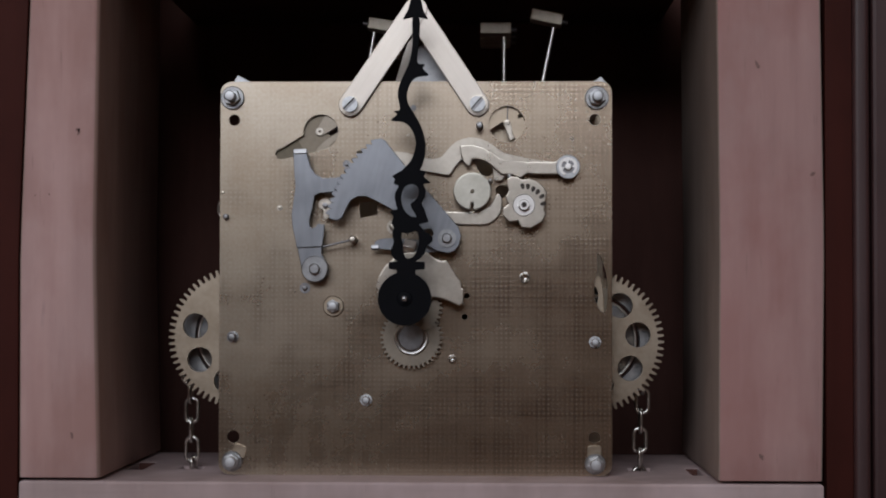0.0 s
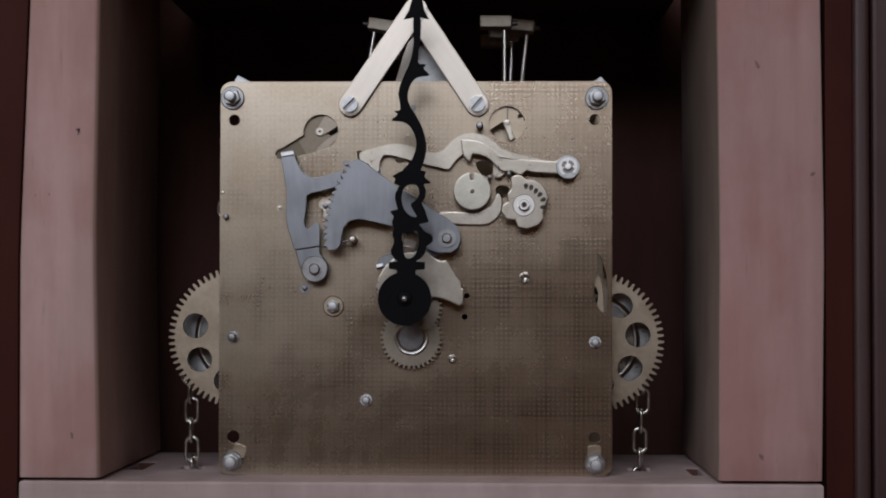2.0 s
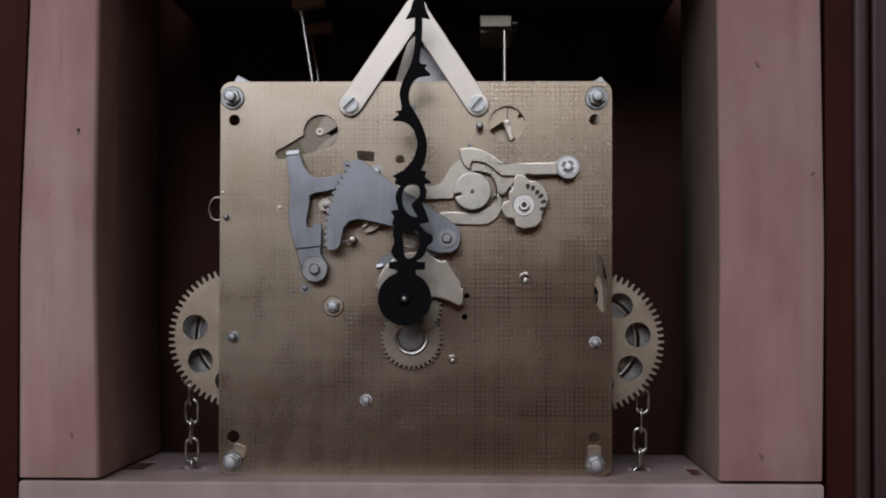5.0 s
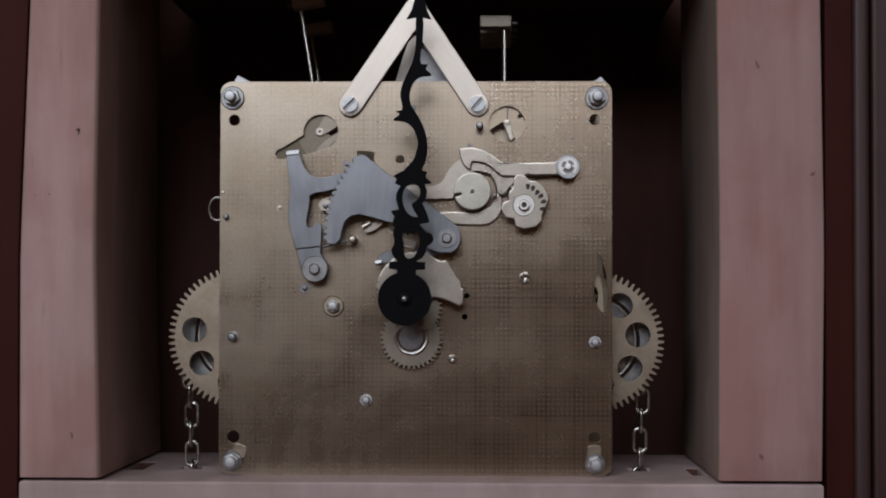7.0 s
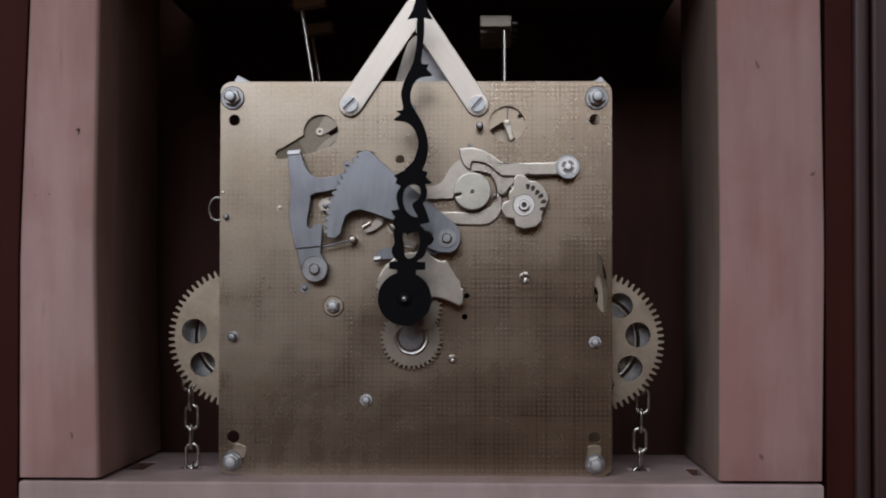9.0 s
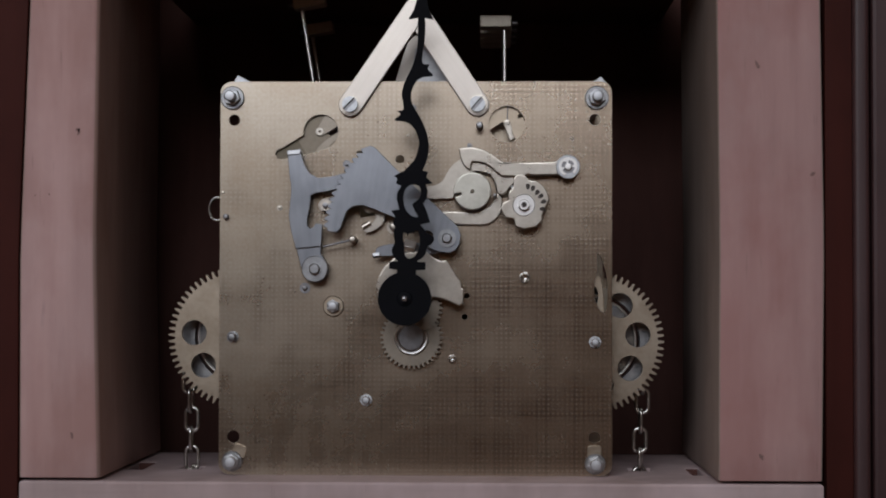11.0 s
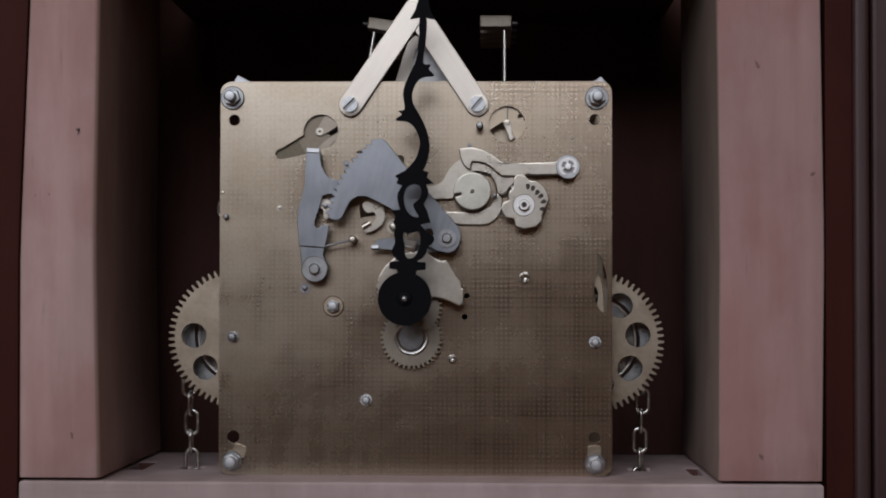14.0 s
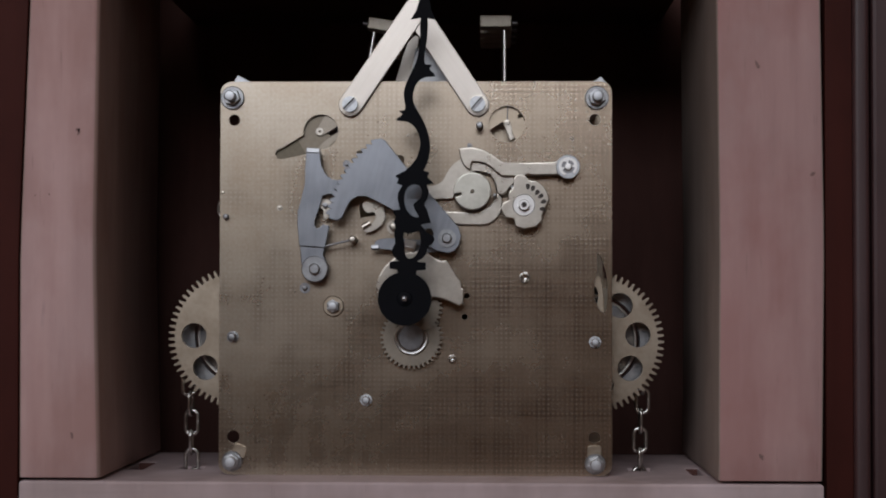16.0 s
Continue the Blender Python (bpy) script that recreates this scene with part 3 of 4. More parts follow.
def rack():
    x, z = 11.22, 83.52
    r = holder("rack", MOVE, x, -8, z, "blue-grey steel strike rack with saw teeth")
    out = []
    for i in range(14):
        a = math.radians(184.2 - 3.1 * i)
        for da, rr in ((0.0, 41.96), (-0.5, 43.34), (-1.5, 43.24)):
            out.append((rr * math.cos(a + math.radians(da)), rr * math.sin(a + math.radians(da))))
    out += [(-31.51, 27.66), (-29.73, 27.26), (-27.15, 25.28), (-18.02, 18.55), (-8.32, 12.43), (0.38, 6.51), (2.95, 4.74), (4.53, 2.17), (4.73, -1.18), (3.75, -3.55), (1.59, -4.93), (-2.55, -5.14), (-6.5, -4.16), (-8.09, -1.99), (-10.46, 1.56), (-15.6, 3.53), (-19.95, 4.32), (-26.68, 5.89), (-31.04, 6.68), (-34.0, 5.88), (-35.97, 3.91), (-36.75, 0.35), (-37.14, -2.42), (-38.71, -4.2), (-41.68, -4.21)]
    body = part("blade", flat(out, 1.8, [ring(1.6, 16, -6.71, -0.01)], bevel=0.2), SHEET, r, "flat blue-grey steel blade with saw teeth")
    tail = soft_line([(2.67, -2.96), (-6.53, -6.91), (-13.28, -8.56), (-18.27, -9.1), (-22.6, -9.87), (-24.06, -9.04), (-23.45, -6.81), (-18.04, -4.72), (-7.74, -2.52), (0.14, 2.5)], 3)
    part("tail", flat(tail, 1.2, y=3.2, bevel=0.15), SHEET, r, "steel tail with a bent tip")
    tx, tz = -23.52, -9.5
    tip = part("tail_tip", block(-1.4, 1.3, -0.5, 2.0, -0.8, 0.6, 0.25), STEEL, r, "bright bent tip")
    tip.location, tip.rotation_euler = mm(tx, 0.6, tz), (radians(-14), radians(-15), 0)
    part("hub", lathe([(0, -1.8), (3.2, -1.8), (3.2, -2.6), (1.7, -2.6), (1.7, -4.0), (1.3, -4.4), (0, -4.4)], 28), STEEL, r, "", 30)
    part("stud", lathe([(0, 8), (2.2, 8), (2.2, 0), (0, 0)], 16), DARKSTEEL, r, "", 45)
    return r


def rack_hook():
    x, z = -35.29, 72.81
    h = holder("rack_hook", MOVE, x, -4.4, z, "blue-grey steel rack hook lever")
    up = [(-5.95, 41.83), (-1.18, 42.03), (-0.97, 39.45), (-0.16, 36.07), (1.44, 33.29), (4.03, 31.7), (8.6, 31.7), (15.34, 33.09), (12.98, 27.54), (6.43, 26.74), (2.86, 26.54), (0.88, 25.75), (0.1, 21.58), (-1.26, 16.83), (-1.06, 15.04), (-0.26, 14.25), (0.93, 14.65), (1.72, 15.84), (4.1, 15.44), (3.52, 11.09), (2.94, 7.72), (-5.99, 7.71), (-7.21, 15.04), (-7.43, 19.4), (-6.46, 24.56), (-5.69, 28.92), (-5.92, 34.88)]
    part("blade", flat(up, 1.6, y=-0.6, bevel=0.4), SHEET, h, "blue-grey steel blade with a slot")
    low = [(-6.0, 8.32), (2.94, 8.33), (2.56, 5.16), (4.76, 1.2), (4.57, -1.57), (2.8, -4.15), (0.02, -4.95), (-2.76, -4.16), (-4.37, -1.59), (-5.18, 3.17)]
    part("foot", flat(low, 1.6, y=0.4, bevel=0.2), SHEET, h, "stepped foot of the lever")
    fx, fz = -3.57, 42.03
    lip = part("lip", block(-2.45, 2.45, -0.5, 6.0, -1.1, 0.7, 0.25), STEEL, h, "bent lip that reaches into the window")
    lip.location, lip.rotation_euler = mm(fx, -2.0, fz - 0.4), (radians(-14), 0, 0)
    part("hub", lathe([(0, -1.2), (4.5, -1.2), (4.6, -2.0), (4.4, -2.2), (1.9, -2.2), (1.9, -4.0), (1.5, -4.4), (0, -4.4)], 32), STEEL, h, "", 30)
    part("stud", lathe([(0, 4.4), (2.0, 4.4), (2.0, 0.3), (0, 0.3)], 16), DARKSTEEL, h, "", 45)
    return h


def pallet():
    x, z = -31.81, 95.21
    p = holder("gathering_pallet", MOVE, x, -3.0, z, "small pale gathering pallet with a pin")
    part("blade", flat(soft_line([(-2.0, 1.6), (0.2, 2.4), (2.2, 1.4), (2.4, -1.2), (1.4, -4.2), (-0.4, -4.6), (-0.8, -1.8), (-2.2, -0.6)], 3), 1.4, bevel=0.2), PALE, p)
    part("pallet_pin", lathe([(0, -1.4), (0.9, -1.4), (0.9, -2.8), (0, -3.0)], 16), DARKSTEEL, p, "", 50)
    part("arbor", lathe([(0, 3), (1.2, 3), (1.2, 0), (0, 0)], 16), DARKSTEEL, p, "", 50)
    return p


def long_lever():
    x, z = 53.62, 108.48
    l = holder("lifting_lever", MOVE, x, -2.2, z + 0.45, "long pale brass lifting lever with a curved arch")
    body = [(1.4, -2.79), (-0.39, -3.19), (-4.17, -2.19), (-12.92, 0.0), (-20.48, 1.8), (-24.87, 2.99), (-28.46, 5.19), (-31.85, 6.59), (-34.84, 5.99), (-36.83, 4.59), (-38.42, 3.39), (-40.21, 1.6), (-42.0, -0.8), (-45.8, 0.0), (-49.79, 0.8), (-57.38, 2.99), (-62.78, 4.2), (-65.18, 4.0), (-66.37, 1.59), (-66.76, -1.61), (-68.75, -4.01), (-71.55, -5.21), (-73.95, -5.41), (-75.15, -4.41), (-74.36, -3.21), (-71.96, -2.81), (-70.36, -1.61), (-69.77, -0.01), (-70.37, 1.19), (-72.17, 1.19), (-73.38, 2.6), (-72.99, 5.2), (-67.79, 6.8), (-64.79, 7.6), (-61.0, 8.2), (-56.6, 7.6), (-51.4, 5.79), (-47.8, 4.99), (-45.61, 5.19), (-43.81, 5.99), (-41.62, 8.39), (-38.64, 10.79), (-34.25, 11.99), (-29.86, 11.19), (-26.07, 8.99), (-23.88, 6.99), (-21.68, 5.59), (-11.13, 2.99), (-4.57, 1.99), (-0.39, 2.79), (1.99, 1.6), (2.79, -0.4)]
    part("blade", flat(soft_line(body, 2), 1.4, bevel=0.4), PALE, l)
    limb = [(-31.9, 9.4), (-28.0, 10.27), (-19.68, 3.26), (-18.71, -0.27), (-21.6, -2.01), (-23.25, -3.66), (-25.37, -3.96), (-26.28, -2.7), (-26.44, 1.65), (-28.28, 5.82)]
    part("limb", flat(soft_line(limb, 2), 1.2, y=-0.1, bevel=0.5, roll=0.35), PALE, l)
    ex, ez = -74.69, -3.22
    part("peg", tube([(ex - 0.6, -1.2, ez - 0.1), (ex + 2.4, -1.2, ez + 0.9)], 1.15, 14), PALE, l, "round peg at the end of the hook", 60)
    for px, pz in ((-27.45, -3.79), (-20.68, -2.6)):
        part("pin", at_bm(lathe([(0, 0), (0.8, 0), (0.8, -4.6), (0.5, -5.0), (0, -5.1)], 14), px, 0, pz), ZINC, l, "", 50)
    return l


def front_lever():
    x, z = 53.53, 108.33
    l = holder("warning_lever", MOVE, x, -3.9, z + 0.4, "pale brass warning lever with a beak")
    body = [(-38.3, 6.56), (-35.72, 6.96), (-33.13, 6.96), (-29.56, 5.97), (-25.98, 3.97), (-23.99, 2.58), (-22.2, 1.59), (-13.87, 1.59), (-4.55, 1.78), (-2.97, 2.78), (-0.2, 3.37), (2.18, 2.18), (3.17, 0.0), (2.18, -2.19), (-0.2, -3.18), (-2.57, -2.59), (-4.16, -2.79), (-12.68, -2.99), (-14.07, -2.59), (-16.44, -4.38), (-19.22, -3.19), (-22.99, -3.39), (-25.18, -1.8), (-27.16, -0.01), (-29.15, 1.19), (-31.54, 1.78), (-33.52, 1.78), (-33.92, 0.79), (-34.11, -0.8), (-35.31, -0.6), (-36.7, 0.79), (-37.7, 3.18)]
    part("blade", flat(body, 1.4, bevel=0.5, roll=0.36), PALE, l)
    w = part("washer", lathe([(0, -1.4), (4.2, -1.4), (4.2, -2.2), (4.0, -2.4), (0, -2.4)], 32), ZINC, l, "bright zinc washer", 45)
    clip = []
    for q in range(-60, 241, 10):
        clip.append((3.3 * math.cos(radians(q)), 3.3 * math.sin(radians(q))))
    for q in range(240, -61, -10):
        r = 1.25 if q in (90, 80, 100, 0, -10, 180, 190) else 2.35
        clip.append((r * math.cos(radians(q)), r * math.sin(radians(q))))
    at(part("circlip", flat(clip, 0.6, y=-2.4, bevel=0.12), ROD, w, "bright spring clip"), 0, 0, 0, -12)
    part("groove", lathe([(0, -2.42), (2.3, -2.42), (2.3, -2.5), (0, -2.5)], 24), DARKSTEEL, w, "", 40)
    part("stud", lathe([(0, -2.4), (1.2, -2.4), (1.2, -3.7), (1.0, -4.0), (0, -4.05)], 16), ROD, w, "", 28)
    return l


def chime_parts():
    # lower fixed lever
    part("locking_lever", flat(soft_line([(6.0, 91.0), (8.0, 92.6), (10.4, 93.21), (15.8, 93.21), (21.19, 93.42), (25.99, 95.02), (28.38, 99.02), (29.58, 99.42), (30.58, 97.02), (30.18, 93.42), (28.79, 91.02), (25.4, 88.62), (19.8, 88.41), (14.01, 88.61), (8.81, 88.6)], 2), 1.4, y=0, bevel=0.5, roll=0.35), PALE, MOVE, "pale brass locking lever under the disc")
    x, z = 20.02, 100.16
    d = holder("locking_disc", MOVE, x, -4.2, z, "round pale brass disc with one notch")
    r = 6.64
    line = [(r * math.cos(radians(a)), r * math.sin(radians(a))) for a in range(3, 358, 8)] + [(r * 0.62, -0.35), (r * 0.62, 0.35)]
    part("plate", flat(line, 1.8, bevel=0.45, roll=0.4), DISCMETAL, d)
    part("hub", lathe([(0, 4.2), (1.8, 4.2), (1.8, -1.2), (0.7, -1.2), (0.7, -2.2), (0.4, -2.5), (0, -2.55)], 20), DIM_BRASS, d, "", 30)
    x, z = 38.08, 95.21
    c = holder("count_wheel", MOVE, x, -6.0, z, "pale brass count wheel with uneven steps")
    line = [(-2.98, 10.53), (-1.39, 10.93), (0.59, 10.13), (1.98, 8.74), (4.36, 8.34), (6.74, 6.56), (8.32, 4.17), (8.92, 1.79), (7.73, -0.4), (6.35, -3.57), (6.55, -5.36), (4.37, -7.54), (0.01, -8.54), (-2.96, -7.35), (-3.56, -4.77), (-6.53, -4.38), (-8.12, -1.4), (-7.33, 0.98), (-5.35, 1.78), (-5.35, 4.56), (-3.77, 6.15), (-3.57, 8.94)]
    part("plate", flat(line, 1.4, bevel=0.45, roll=0.4), PALE, c)
    part("hub", lathe([(0, 6.0), (3.0, 6.0), (3.0, 0), (3.9, 0), (3.9, -1.7), (3.7, -1.9), (1.9, -1.9), (1.9, -3.9), (1.7, -4.2), (0, -4.2)], 28), ROD, c, "bright hub", 30)
    # dark disc on the hub's face, coloured as the shade of a hole
    part("hole", lathe([(0, -4.15), (0.95, -4.15), (0.95, -4.26), (0, -4.26)], 18), MARK, c, "dark disc for the shaded hole in the hub")
    for a, rr in ((78, 6.6), (62, 6.6), (44, 6.4), (28, 6.6), (10, 6.9), (-12, 6.6)):
        b = part("mark", flat([(0.75 * math.cos(radians(q)), 1.05 * math.sin(radians(q)) + 0.35 * math.cos(radians(q)) ** 2) for q in range(0, 360, 30)], 0.06, y=-1.39, bevel=0), MARK, c, "dark stamped mark")
        at(b, rr * math.cos(radians(a)), 0, rr * math.sin(radians(a)), 80 - a)
    return d, c


def at_bm(bm, x, y, z):
    bmesh.ops.translate(bm, verts=bm.verts, vec=mm(x, y, z))
    return bm


def centre_work():
    x, z = 0.06, 59.23
    snail = [(-9.49, 0.37), (-9.91, 4.91), (-9.12, 7.88), (-6.76, 11.83), (-3.21, 14.8), (-0.05, 16.19), (4.7, 16.79), (7.86, 16.4), (10.24, 14.43), (12.81, 13.45), (14.58, 13.65), (15.77, 11.87), (18.15, 7.93), (19.53, 6.15), (19.93, 3.98), (20.72, 3.59), (20.54, -1.54), (18.96, -2.33), (14.61, -0.37), (10.27, 0.81), (5.73, -1.96), (0.01, -5.92), (-5.13, -4.36)]
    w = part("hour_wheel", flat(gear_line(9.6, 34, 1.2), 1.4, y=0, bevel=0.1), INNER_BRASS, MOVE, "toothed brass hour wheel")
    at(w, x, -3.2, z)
    s = part("snail", flat(snail, 1.5, y=0, bevel=0.5, roll=0.36), PALE, MOVE, "stepped pale brass snail cam")
    x8, z8 = -3.57, 62.2
    at(s, x8, -6.8, z8)
    part("pipe", lathe([(0, -1.5), (3.4, -1.5), (3.4, -14), (2.4, -14), (2.4, -17), (0, -17)], 24), BRASS, s, "", 50)
    fx, fz = 1.53, 17.78
    f = part("flirt", block(-2.2, 2.0, -2.0, 1.2, -1.2, 2.4, 0.3), ROD, s, "bright bent flirt above the snail")
    f.location, f.rotation_euler = mm(fx, -1.0, fz), (radians(-38), radians(14), 0)
    x, z = -1.35, 48.7
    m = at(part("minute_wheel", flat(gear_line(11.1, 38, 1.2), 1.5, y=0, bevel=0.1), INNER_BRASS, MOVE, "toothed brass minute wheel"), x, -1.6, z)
    part("boss", lathe([(0, -1.5), (4.6, -1.5), (4.6, -3.4), (4.2, -3.8), (0, -3.9)], 36), DARKSTEEL, m, "dull steel boss", 40)
    part("collar", lathe([(5.0, -1.5), (6.1, -1.5), (6.0, -2.4), (5.6, -3.0), (5.2, -2.9), (5.0, -2.2), (5.0, -1.5)], 36), ROD, m, "", 40)


def minute_hand():
    """A pierced serpentine hand: boss, bar, two rings and a spear."""
    x, z = -2.67, 62.39
    h = holder("minute_hand", MOVE, x, -25, z, "black serpentine minute hand with thorns and pierced rings")
    bm = flat(ring(9.09, 56), 1.3, bevel=0.2)
    flat([(-2.71, 6.69), (-2.72, 9.76), (-5.4, 10.14), (-5.41, 12.44), (-2.72, 12.63), (-0.81, 13.59), (1.11, 13.41), (3.41, 13.6), (4.18, 12.64), (6.86, 12.46), (6.87, 9.97), (3.8, 9.77), (3.62, 6.71)], 1.24, y=-0.02, bevel=0.15, bm=bm)
    # lower ring with its two beads
    outer = soft_line([(-2.53, 12.83), (-4.27, 14.74), (-4.66, 16.66), (-3.7, 18.96), (-4.09, 21.45), (-3.72, 23.75), (-1.23, 25.48), (1.84, 26.06), (4.91, 25.11), (6.84, 22.81), (8.76, 21.85), (9.53, 20.13), (8.57, 18.59), (7.42, 17.82), (6.85, 15.52), (5.33, 13.6), (2.26, 12.45)], 3)
    inner = soft_line([(0.53, 13.79), (-0.43, 15.9), (-0.44, 18.2), (-1.02, 20.88), (-0.45, 23.18), (1.46, 24.33), (3.57, 23.57), (4.73, 21.27), (4.74, 18.2), (3.79, 15.52), (2.45, 13.98)], 3)
    flat(outer, 1.28, [inner], y=-0.01, bevel=0.15, bm=bm)
    # heart-shaped ring with thorns
    outer = [(-3.14, 23.18), (-4.49, 25.67), (-3.73, 27.78), (-5.08, 29.7), (-2.39, 30.28), (-3.36, 33.93), (-3.18, 35.85), (-1.84, 38.35), (-3.76, 39.11), (-3.19, 40.65), (-4.35, 41.61), (-1.28, 43.34), (1.02, 43.92), (5.06, 43.73), (7.17, 43.15), (6.6, 41.42), (8.9, 39.31), (6.41, 38.93), (7.18, 36.62), (6.81, 34.32), (5.66, 32.4), (6.82, 30.1), (8.17, 26.07), (4.91, 25.3), (4.15, 23.19), (0.7, 22.03)]
    inner = soft_line([(2.19, 38.92), (4.11, 38.35), (4.88, 36.62), (4.5, 34.51), (3.36, 33.16), (2.02, 32.01), (2.98, 29.71), (4.14, 27.79), (2.22, 27.98), (0.3, 29.51), (-0.86, 32.01), (-1.06, 35.08), (-0.11, 37.77)], 2)
    flat(outer, 1.32, [inner], y=0.01, bevel=0.15, bm=bm)
    # the winding stem
    stem = [(-0.9, 43.15), (1.02, 45.46), (2.74, 47.96), (3.88, 52.38), (3.3, 55.46), (1.94, 58.15), (-0.56, 60.08), (-4.6, 60.66), (-2.49, 62.59), (-3.65, 63.74), (-1.73, 64.13), (-1.73, 66.25), (-2.32, 69.72), (-1.37, 73.57), (0.16, 77.04), (1.5, 80.12), (2.45, 83.98), (2.82, 88.61), (2.8, 95.57), (5.11, 95.56), (5.13, 88.61), (4.57, 83.98), (4.58, 80.12), (6.88, 79.73), (6.31, 78.19), (8.24, 76.06), (4.78, 75.49), (2.48, 73.95), (0.95, 70.1), (1.34, 66.24), (3.66, 62.39), (5.98, 57.77), (7.14, 52.76), (6.77, 47.77), (5.06, 43.34), (2.57, 41.61)]
    flat(soft_line(stem, 3), 1.26, y=0.03, bevel=0.15, bm=bm)
    spear = [(-0.47, 95.19), (1.25, 98.28), (2.59, 103.3), (3.73, 108.33), (4.31, 108.32), (5.48, 103.29), (6.45, 98.26), (8.0, 95.17), (5.3, 95.75), (2.61, 95.76)]
    flat(spear, 1.3, y=0.05, bevel=0.15, bm=bm)
    part("blade", bm, BLACK, h)
    part("collet", lathe([(0, -1.3), (2.6, -1.3), (2.4, -1.8), (1.6, -2.0), (1.6, -2.4), (0, -2.4)], 24), BLACK, h, "", 50)
    part("pin", lathe([(0, 2), (1.0, 2), (1.0, -3.6), (0.6, -4.2), (0, -4.3)], 16), ZINC, h, "bright steel arbor end", 50)
    return h


def hammer(x, y, z, tip, lean, side):
    """A cranked hammer that turns about its foot; tip: the top of the rod from the foot; side: the way the head points."""
    h = holder("hammer", MOVE, x, y, z, "brass hammer head on a thin bent rod")
    tx, tz = tip
    s, c = math.sin(radians(lean)), math.cos(radians(lean))
    path = [(tx + s * 0.5, 0, tz + c * 0.5), (tx - s * 20, 0, tz - c * 20), (tx - s * 48, 0, tz - c * 48), (tx - s * 54, 0, tz - c * 54), (0, 0, 3), (0, 0, 0)]
    part("rod", tube(path, 0.78, 12), ROD, h, "thin bright bent rod", 60)
    hd = part("head", block(min(-side * 2.8, side * 9.6), max(-side * 2.8, side * 9.6), -4, 4, 1.0, 5.8, 0.5), HAMMER, h, "small brass hammer head")
    hd.location, hd.rotation_euler = mm(tx, 0, tz), (0, radians(lean), 0)
    part("set_screw", tube([(-side * 2.8, 0, 3.2), (-side * 5.0, 0, 3.2)], 0.95, 10), DARKSTEEL, hd, "small set screw", 60)
    return h


def link_mesh():
    """One oval link."""
    path = []
    for i in range(20):
        a = 2 * math.pi * i / 20
        path.append((2.3 * math.cos(a), 0, 2.1 * math.sin(a) + (2.3 if math.sin(a) > 0 else -2.3)))
    me = bpy.data.meshes.new("link")
    bm = tube(path, 0.72, 8, closed=True)
    bmesh.ops.recalc_face_normals(bm, faces=bm.faces)
    bm.to_mesh(me)
    bm.free()
    me.materials.append(CHAIN)
    me.shade_smooth()
    return me


def chain(x, y, z, me, first, lean, label):
    c = tagged(holder("chain", None, x, y, z), label, "chain", "weight chains")
    for i in range(3, 24):
        l = new("link", me)
        l.parent = c
        l.location = mm(0.3 * math.sin(i * 1.7) + lean * (i - 7), 0, first - i * 7.15)
        turn = (8 if i % 2 else 82) + 10 * math.sin(i * 2.3)
        l.rotation_euler = (0, radians(3 * math.sin(i * 3.1)), radians(turn))
    return c


room()
clock_case()
front_plate()
frame_back()
top_bars()
WHEEL_LEFT = great_wheel(-64.9, 48.27, 165.4)
great_wheel(63.5, 47.0, 8.9 - 44.5 * 3)
RACK, HOOK, PALLET = rack(), rack_hook(), pallet()
LIFT, WARN = long_lever(), front_lever()
DISC, COUNT = chime_parts()
centre_work()
MINUTE = minute_hand()
# four chime hammers in a row behind the movement, and the strike pair
CHIME = [hammer(*p, 0.0, -1) for p in ((46.63, 52.0, 72.51, (-14.85, 93.11)), (46.63, 68.4, 72.51, (-14.85, 93.11)), (46.63, 84.2, 72.51, (-14.85, 93.11)), (46.63, 99.6, 72.51, (-14.85, 93.11)))]
STRIKE = [hammer(*p, 9.5, 1) for p in ((-58.39, 52, 84.1, (39.71, 80.75)), (-61.09, 118, 84.1, (39.71, 80.75)))]
LINK = link_mesh()
CHAIN_LEFT = chain(CHAIN_X[0], 25, 0, LINK, 56.87, 0.28, "nickelled chain hanging from the strike wheel")
chain(CHAIN_X[1], 25, 0, LINK, 60.88, -0.25, "nickelled chain hanging from the chime wheel")
WIRE = at(part("lift_wire", tube([(3.0 * math.cos(2 * math.pi * i / 24), 0, 4.2 * math.sin(2 * math.pi * i / 24)) for i in range(24)], 0.5, 8, closed=True), CHAIN, MOVE, "bright wire loop at the edge of the plate", 60), -69.27, 12, 94.84)


def turning(ob, rows):
    """Key a part that turns about its own stud; degrees, clockwise as seen from the front."""
    x, y, z = ob.location
    walk(ob, [(t, pose(x, y, z, 0, a, 0)) for t, a in rows])


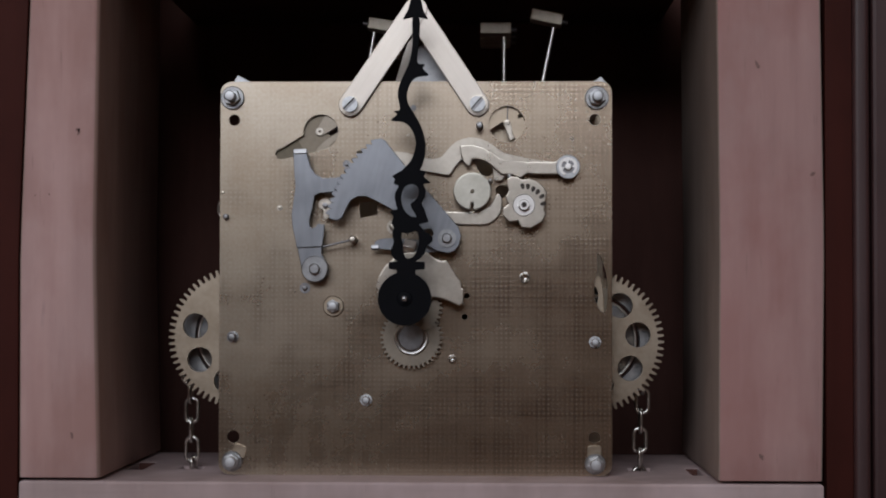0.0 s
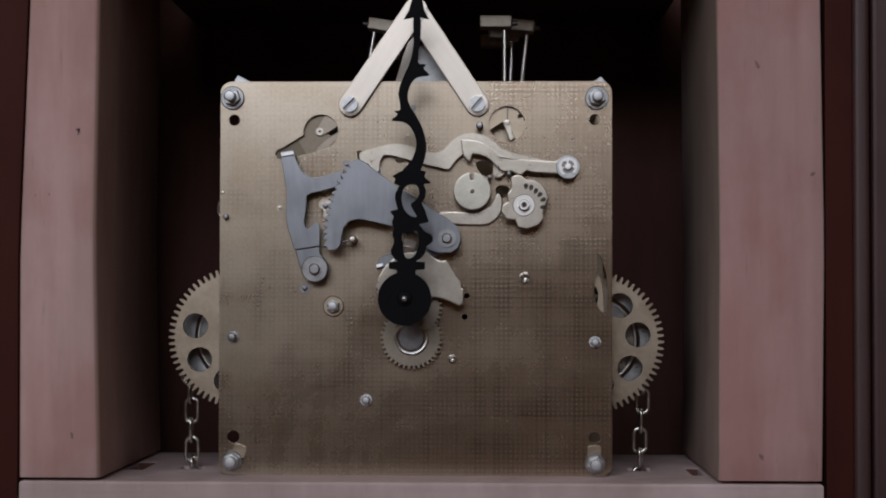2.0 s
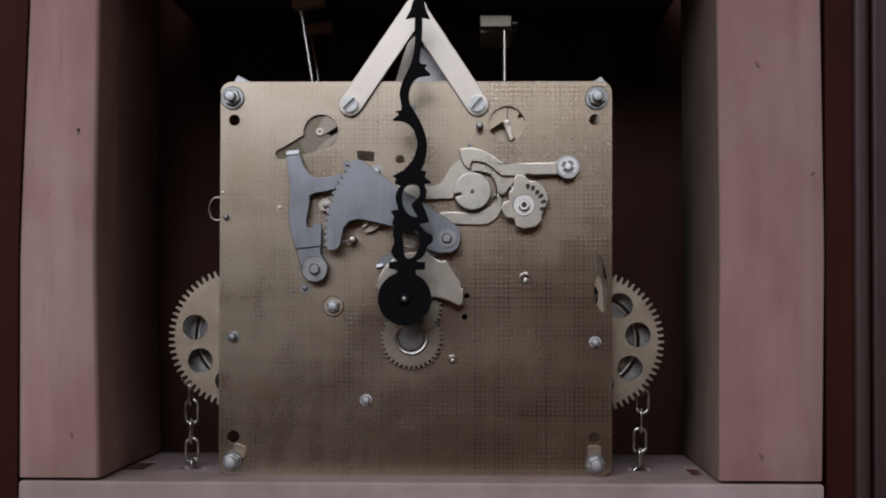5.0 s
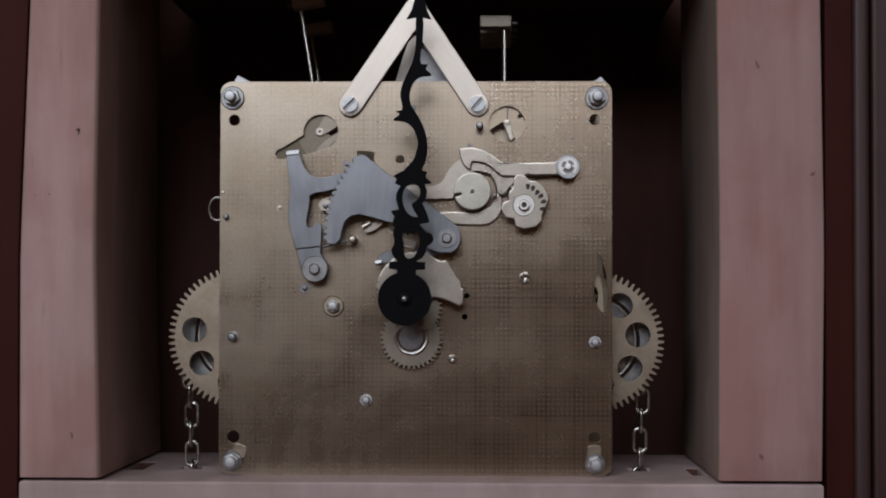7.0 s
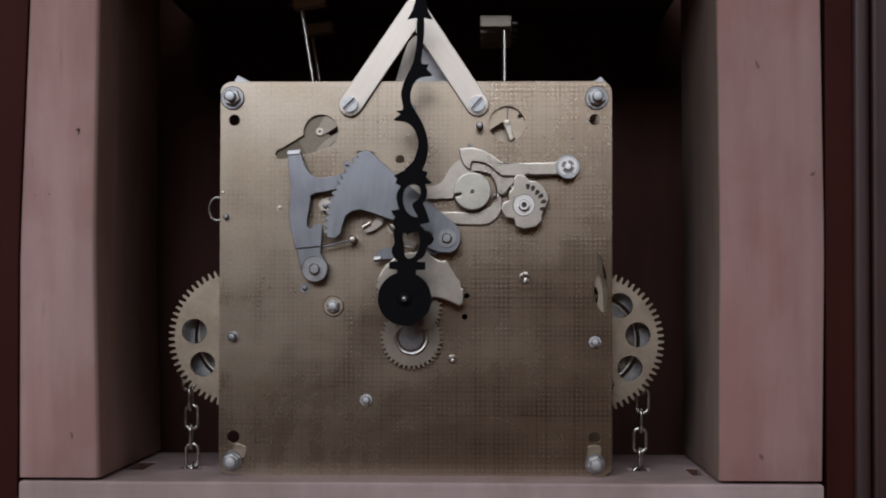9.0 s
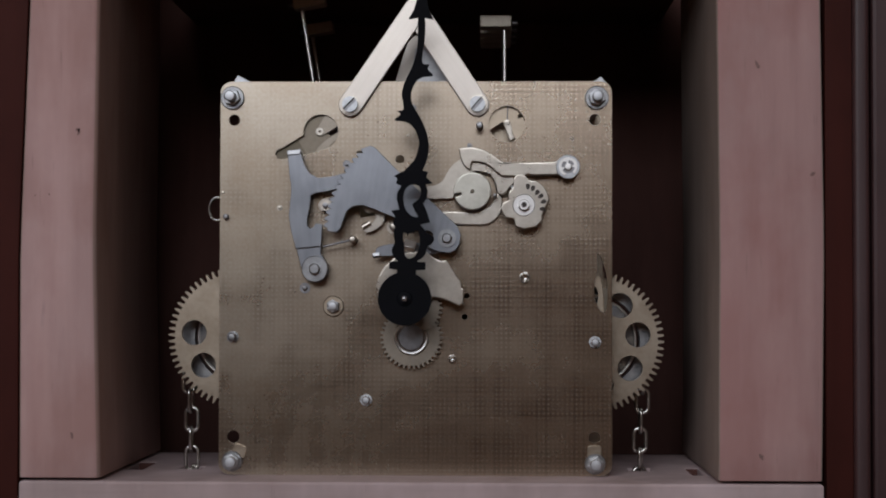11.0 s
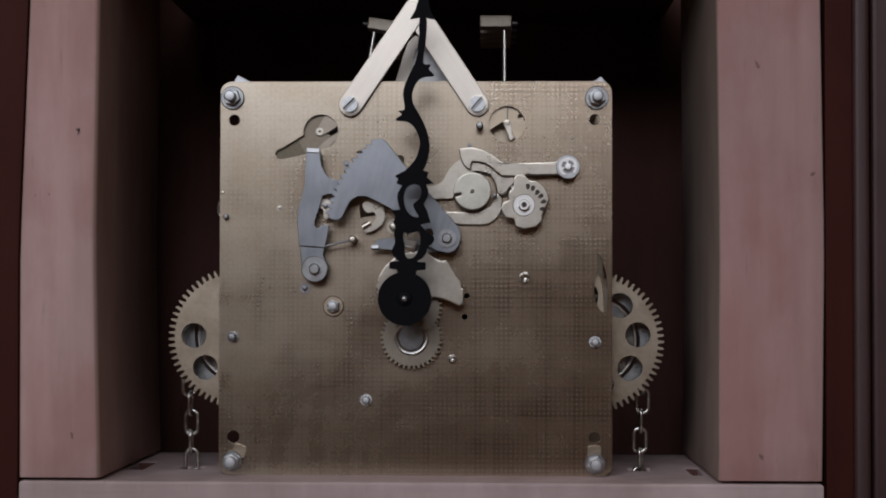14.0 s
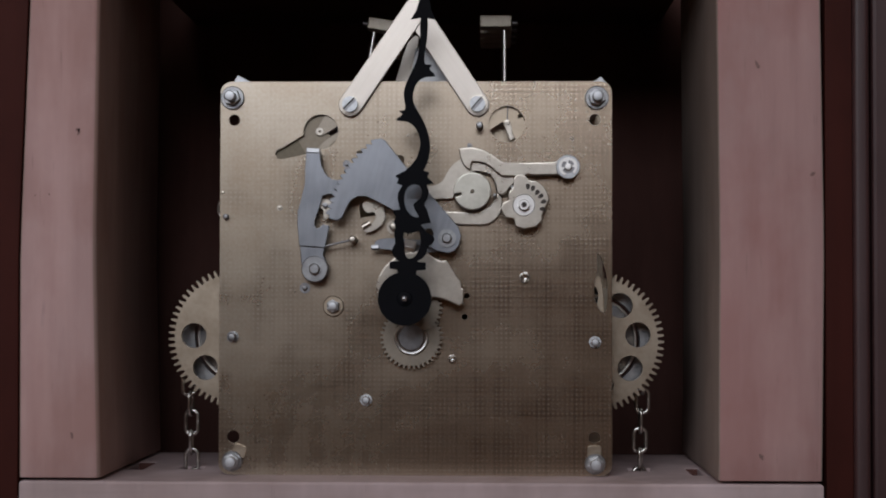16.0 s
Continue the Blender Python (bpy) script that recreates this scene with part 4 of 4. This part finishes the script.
def motions():
    # the hand creeps 1.6 degrees over the clip
    turning(MINUTE, [(0.0, -0.22), (4.0, 0.2), (8.0, 0.62), (12.0, 1.04), (16.0, 1.45)])
    # rack: drops at once, then is gathered tooth by tooth
    step = 3.04
    rows = [(0.0, 15.2), (0.4, 15.2), (0.5, 7.0), (0.6, 4.4), (0.7, 2.4), (0.8, 0.4), (0.9, 0.0)]
    for i, t in enumerate(BLOWS):
        rows += [(t - 0.16, step * i), (t + 0.12, step * (i + 1))]
    turning(RACK, rows + [(16.0, 15.2)])
    # hook: held out of the rack, let in, lifted once a blow, and at last dropped in deep
    rows = [(0.0, -2.4), (0.4, -2.6), (0.5, -5.0), (0.7, -6.6), (1.0, -8.0), (1.5, -8.6), (2.92, -8.6), (3.0, -0.6)]
    for i, t in enumerate(BLOWS):
        rest = 0.0 if i < 4 else 4.0
        rows += [(t - 0.62, -0.2), (t - 0.36, -3.2), (t - 0.22, -6.0), (t - 0.04, -8.5), (t + 0.07, -8.2), (t + 0.15, -3.0), (t + 0.24, -0.9), (t + 0.38, rest)]
    turning(HOOK, rows + [(16.0, 4.0)])
    # the two levers are held up until the release
    turning(LIFT, [(0.0, -2.7), (0.5, -1.3), (1.0, -0.2), (1.5, 0.0), (2.9, 0.0), (2.98, -14.0), (16.0, -14.0)])
    turning(WARN, [(0.0, 1.6), (0.5, 3.2), (1.0, 4.3), (1.5, 4.6), (2.9, 4.6), (2.98, 0.0), (16.0, 0.0)])
    turning(DISC, DISC_ROWS)
    turning(COUNT, COUNT_ROWS)
    turning(PALLET, [(0.0, 0.0), (3.0, 0.0)] + [(3.2 + 0.4 * i, 72.0 * i) for i in range(26)] + [(16.0, 72.0 * 25)])
    # strike train: wheel and chain creep down while it runs
    turning(WHEEL_LEFT, [(0.0, 0.0), (3.4, 0.0), (6.5, -4.4), (9.0, -7.0), (11.5, -9.6), (13.5, -12.4), (16.0, -12.5)])
    x, y, z = CHAIN_LEFT.location
    walk(CHAIN_LEFT, [(t, pose(x, y, z - d * 0.001)) for t, d in ((0.0, 0.0), (3.6, 0.0), (6.5, 1.35), (9.0, 2.5), (11.5, 3.6), (13.5, 4.4), (16.0, 4.45))])
    # strike hammers: slow lift, fall, two bounces
    lift = [(0.0, 0.0), (3.7, 0.0)]
    for i, t in enumerate(BLOWS):
        lift += [(t - 1.3, 0.02), (t - 1.15, 0.12), (t - 1.0, 0.31), (t - 0.8, 0.49), (t - 0.6, 0.71), (t - 0.4, 0.9), (t - 0.22, 1.03), (t - 0.13, 1.04), (t - 0.05, 0.74), (t + 0.04, 0.03)]
        lift += [(t + 0.15, 0.6), (t + 0.22, 0.36), (t + 0.3, 0.03), (t + 0.4, 0.22), (t + 0.5, 0.12), (t + 0.63, 0.0)]
    lift.append((16.0, 0.0))
    turning(STRIKE[0], [(t, -18.3 * a) for t, a in lift])
    turning(STRIKE[1], [(t, -18.4 * a) for t, a in lift])
    x, y, z = WIRE.location
    walk(WIRE, [(t, pose(x - 0.0034 * min(1.0, a * 1.4), y, z)) for t, a in lift])
    # chime hammers fall one after another at the end of the tune
    turning(CHIME[0], [(0.0, 11.5), (0.13, 11.9), (0.2, 8.6), (0.28, 1.6), (0.35, 3.2), (0.42, 0.6), (0.55, 0.0), (16.0, 0.0)])
    turning(CHIME[3], [(0.0, 0.0), (0.4, 5.0), (0.5, 7.8), (0.6, 9.6), (0.85, 12.5), (1.02, 12.8), (1.1, 1.5), (1.17, 2.4), (1.28, 0.0), (16.0, 0.0)])
    turning(CHIME[2], [(0.0, 0.0), (1.15, 2.0), (1.3, 6.0), (1.5, 9.6), (1.8, 12.0), (1.86, 8.0), (1.93, 1.0), (2.0, 2.0), (2.1, 0.0), (16.0, 0.0)])
    turning(CHIME[1], [(0.0, 0.0), (1.8, 1.5), (2.0, 5.4), (2.2, 8.5), (2.4, 11.4), (2.5, 12.0), (2.6, 6.5), (2.68, 2.0), (2.78, 2.4), (2.9, 0.0), (16.0, 0.0)])


BLOWS = (5.21, 7.23, 9.24, 11.27, 13.27)
DISC_ROWS = [(0.0, 90), (0.3, 48), (0.6, 26), (0.9, 5), (1.2, -20), (1.5, -50), (1.8, -75), (2.1, -100), (2.4, -125), (2.7, -155), (2.9, -172), (3.0, -187), (3.1, -195), (16.0, -195)]
COUNT_ROWS = [(0.0, -16), (1.5, -8), (3.0, -0.5), (3.1, 0.0), (16.0, 0.0)]
motions()
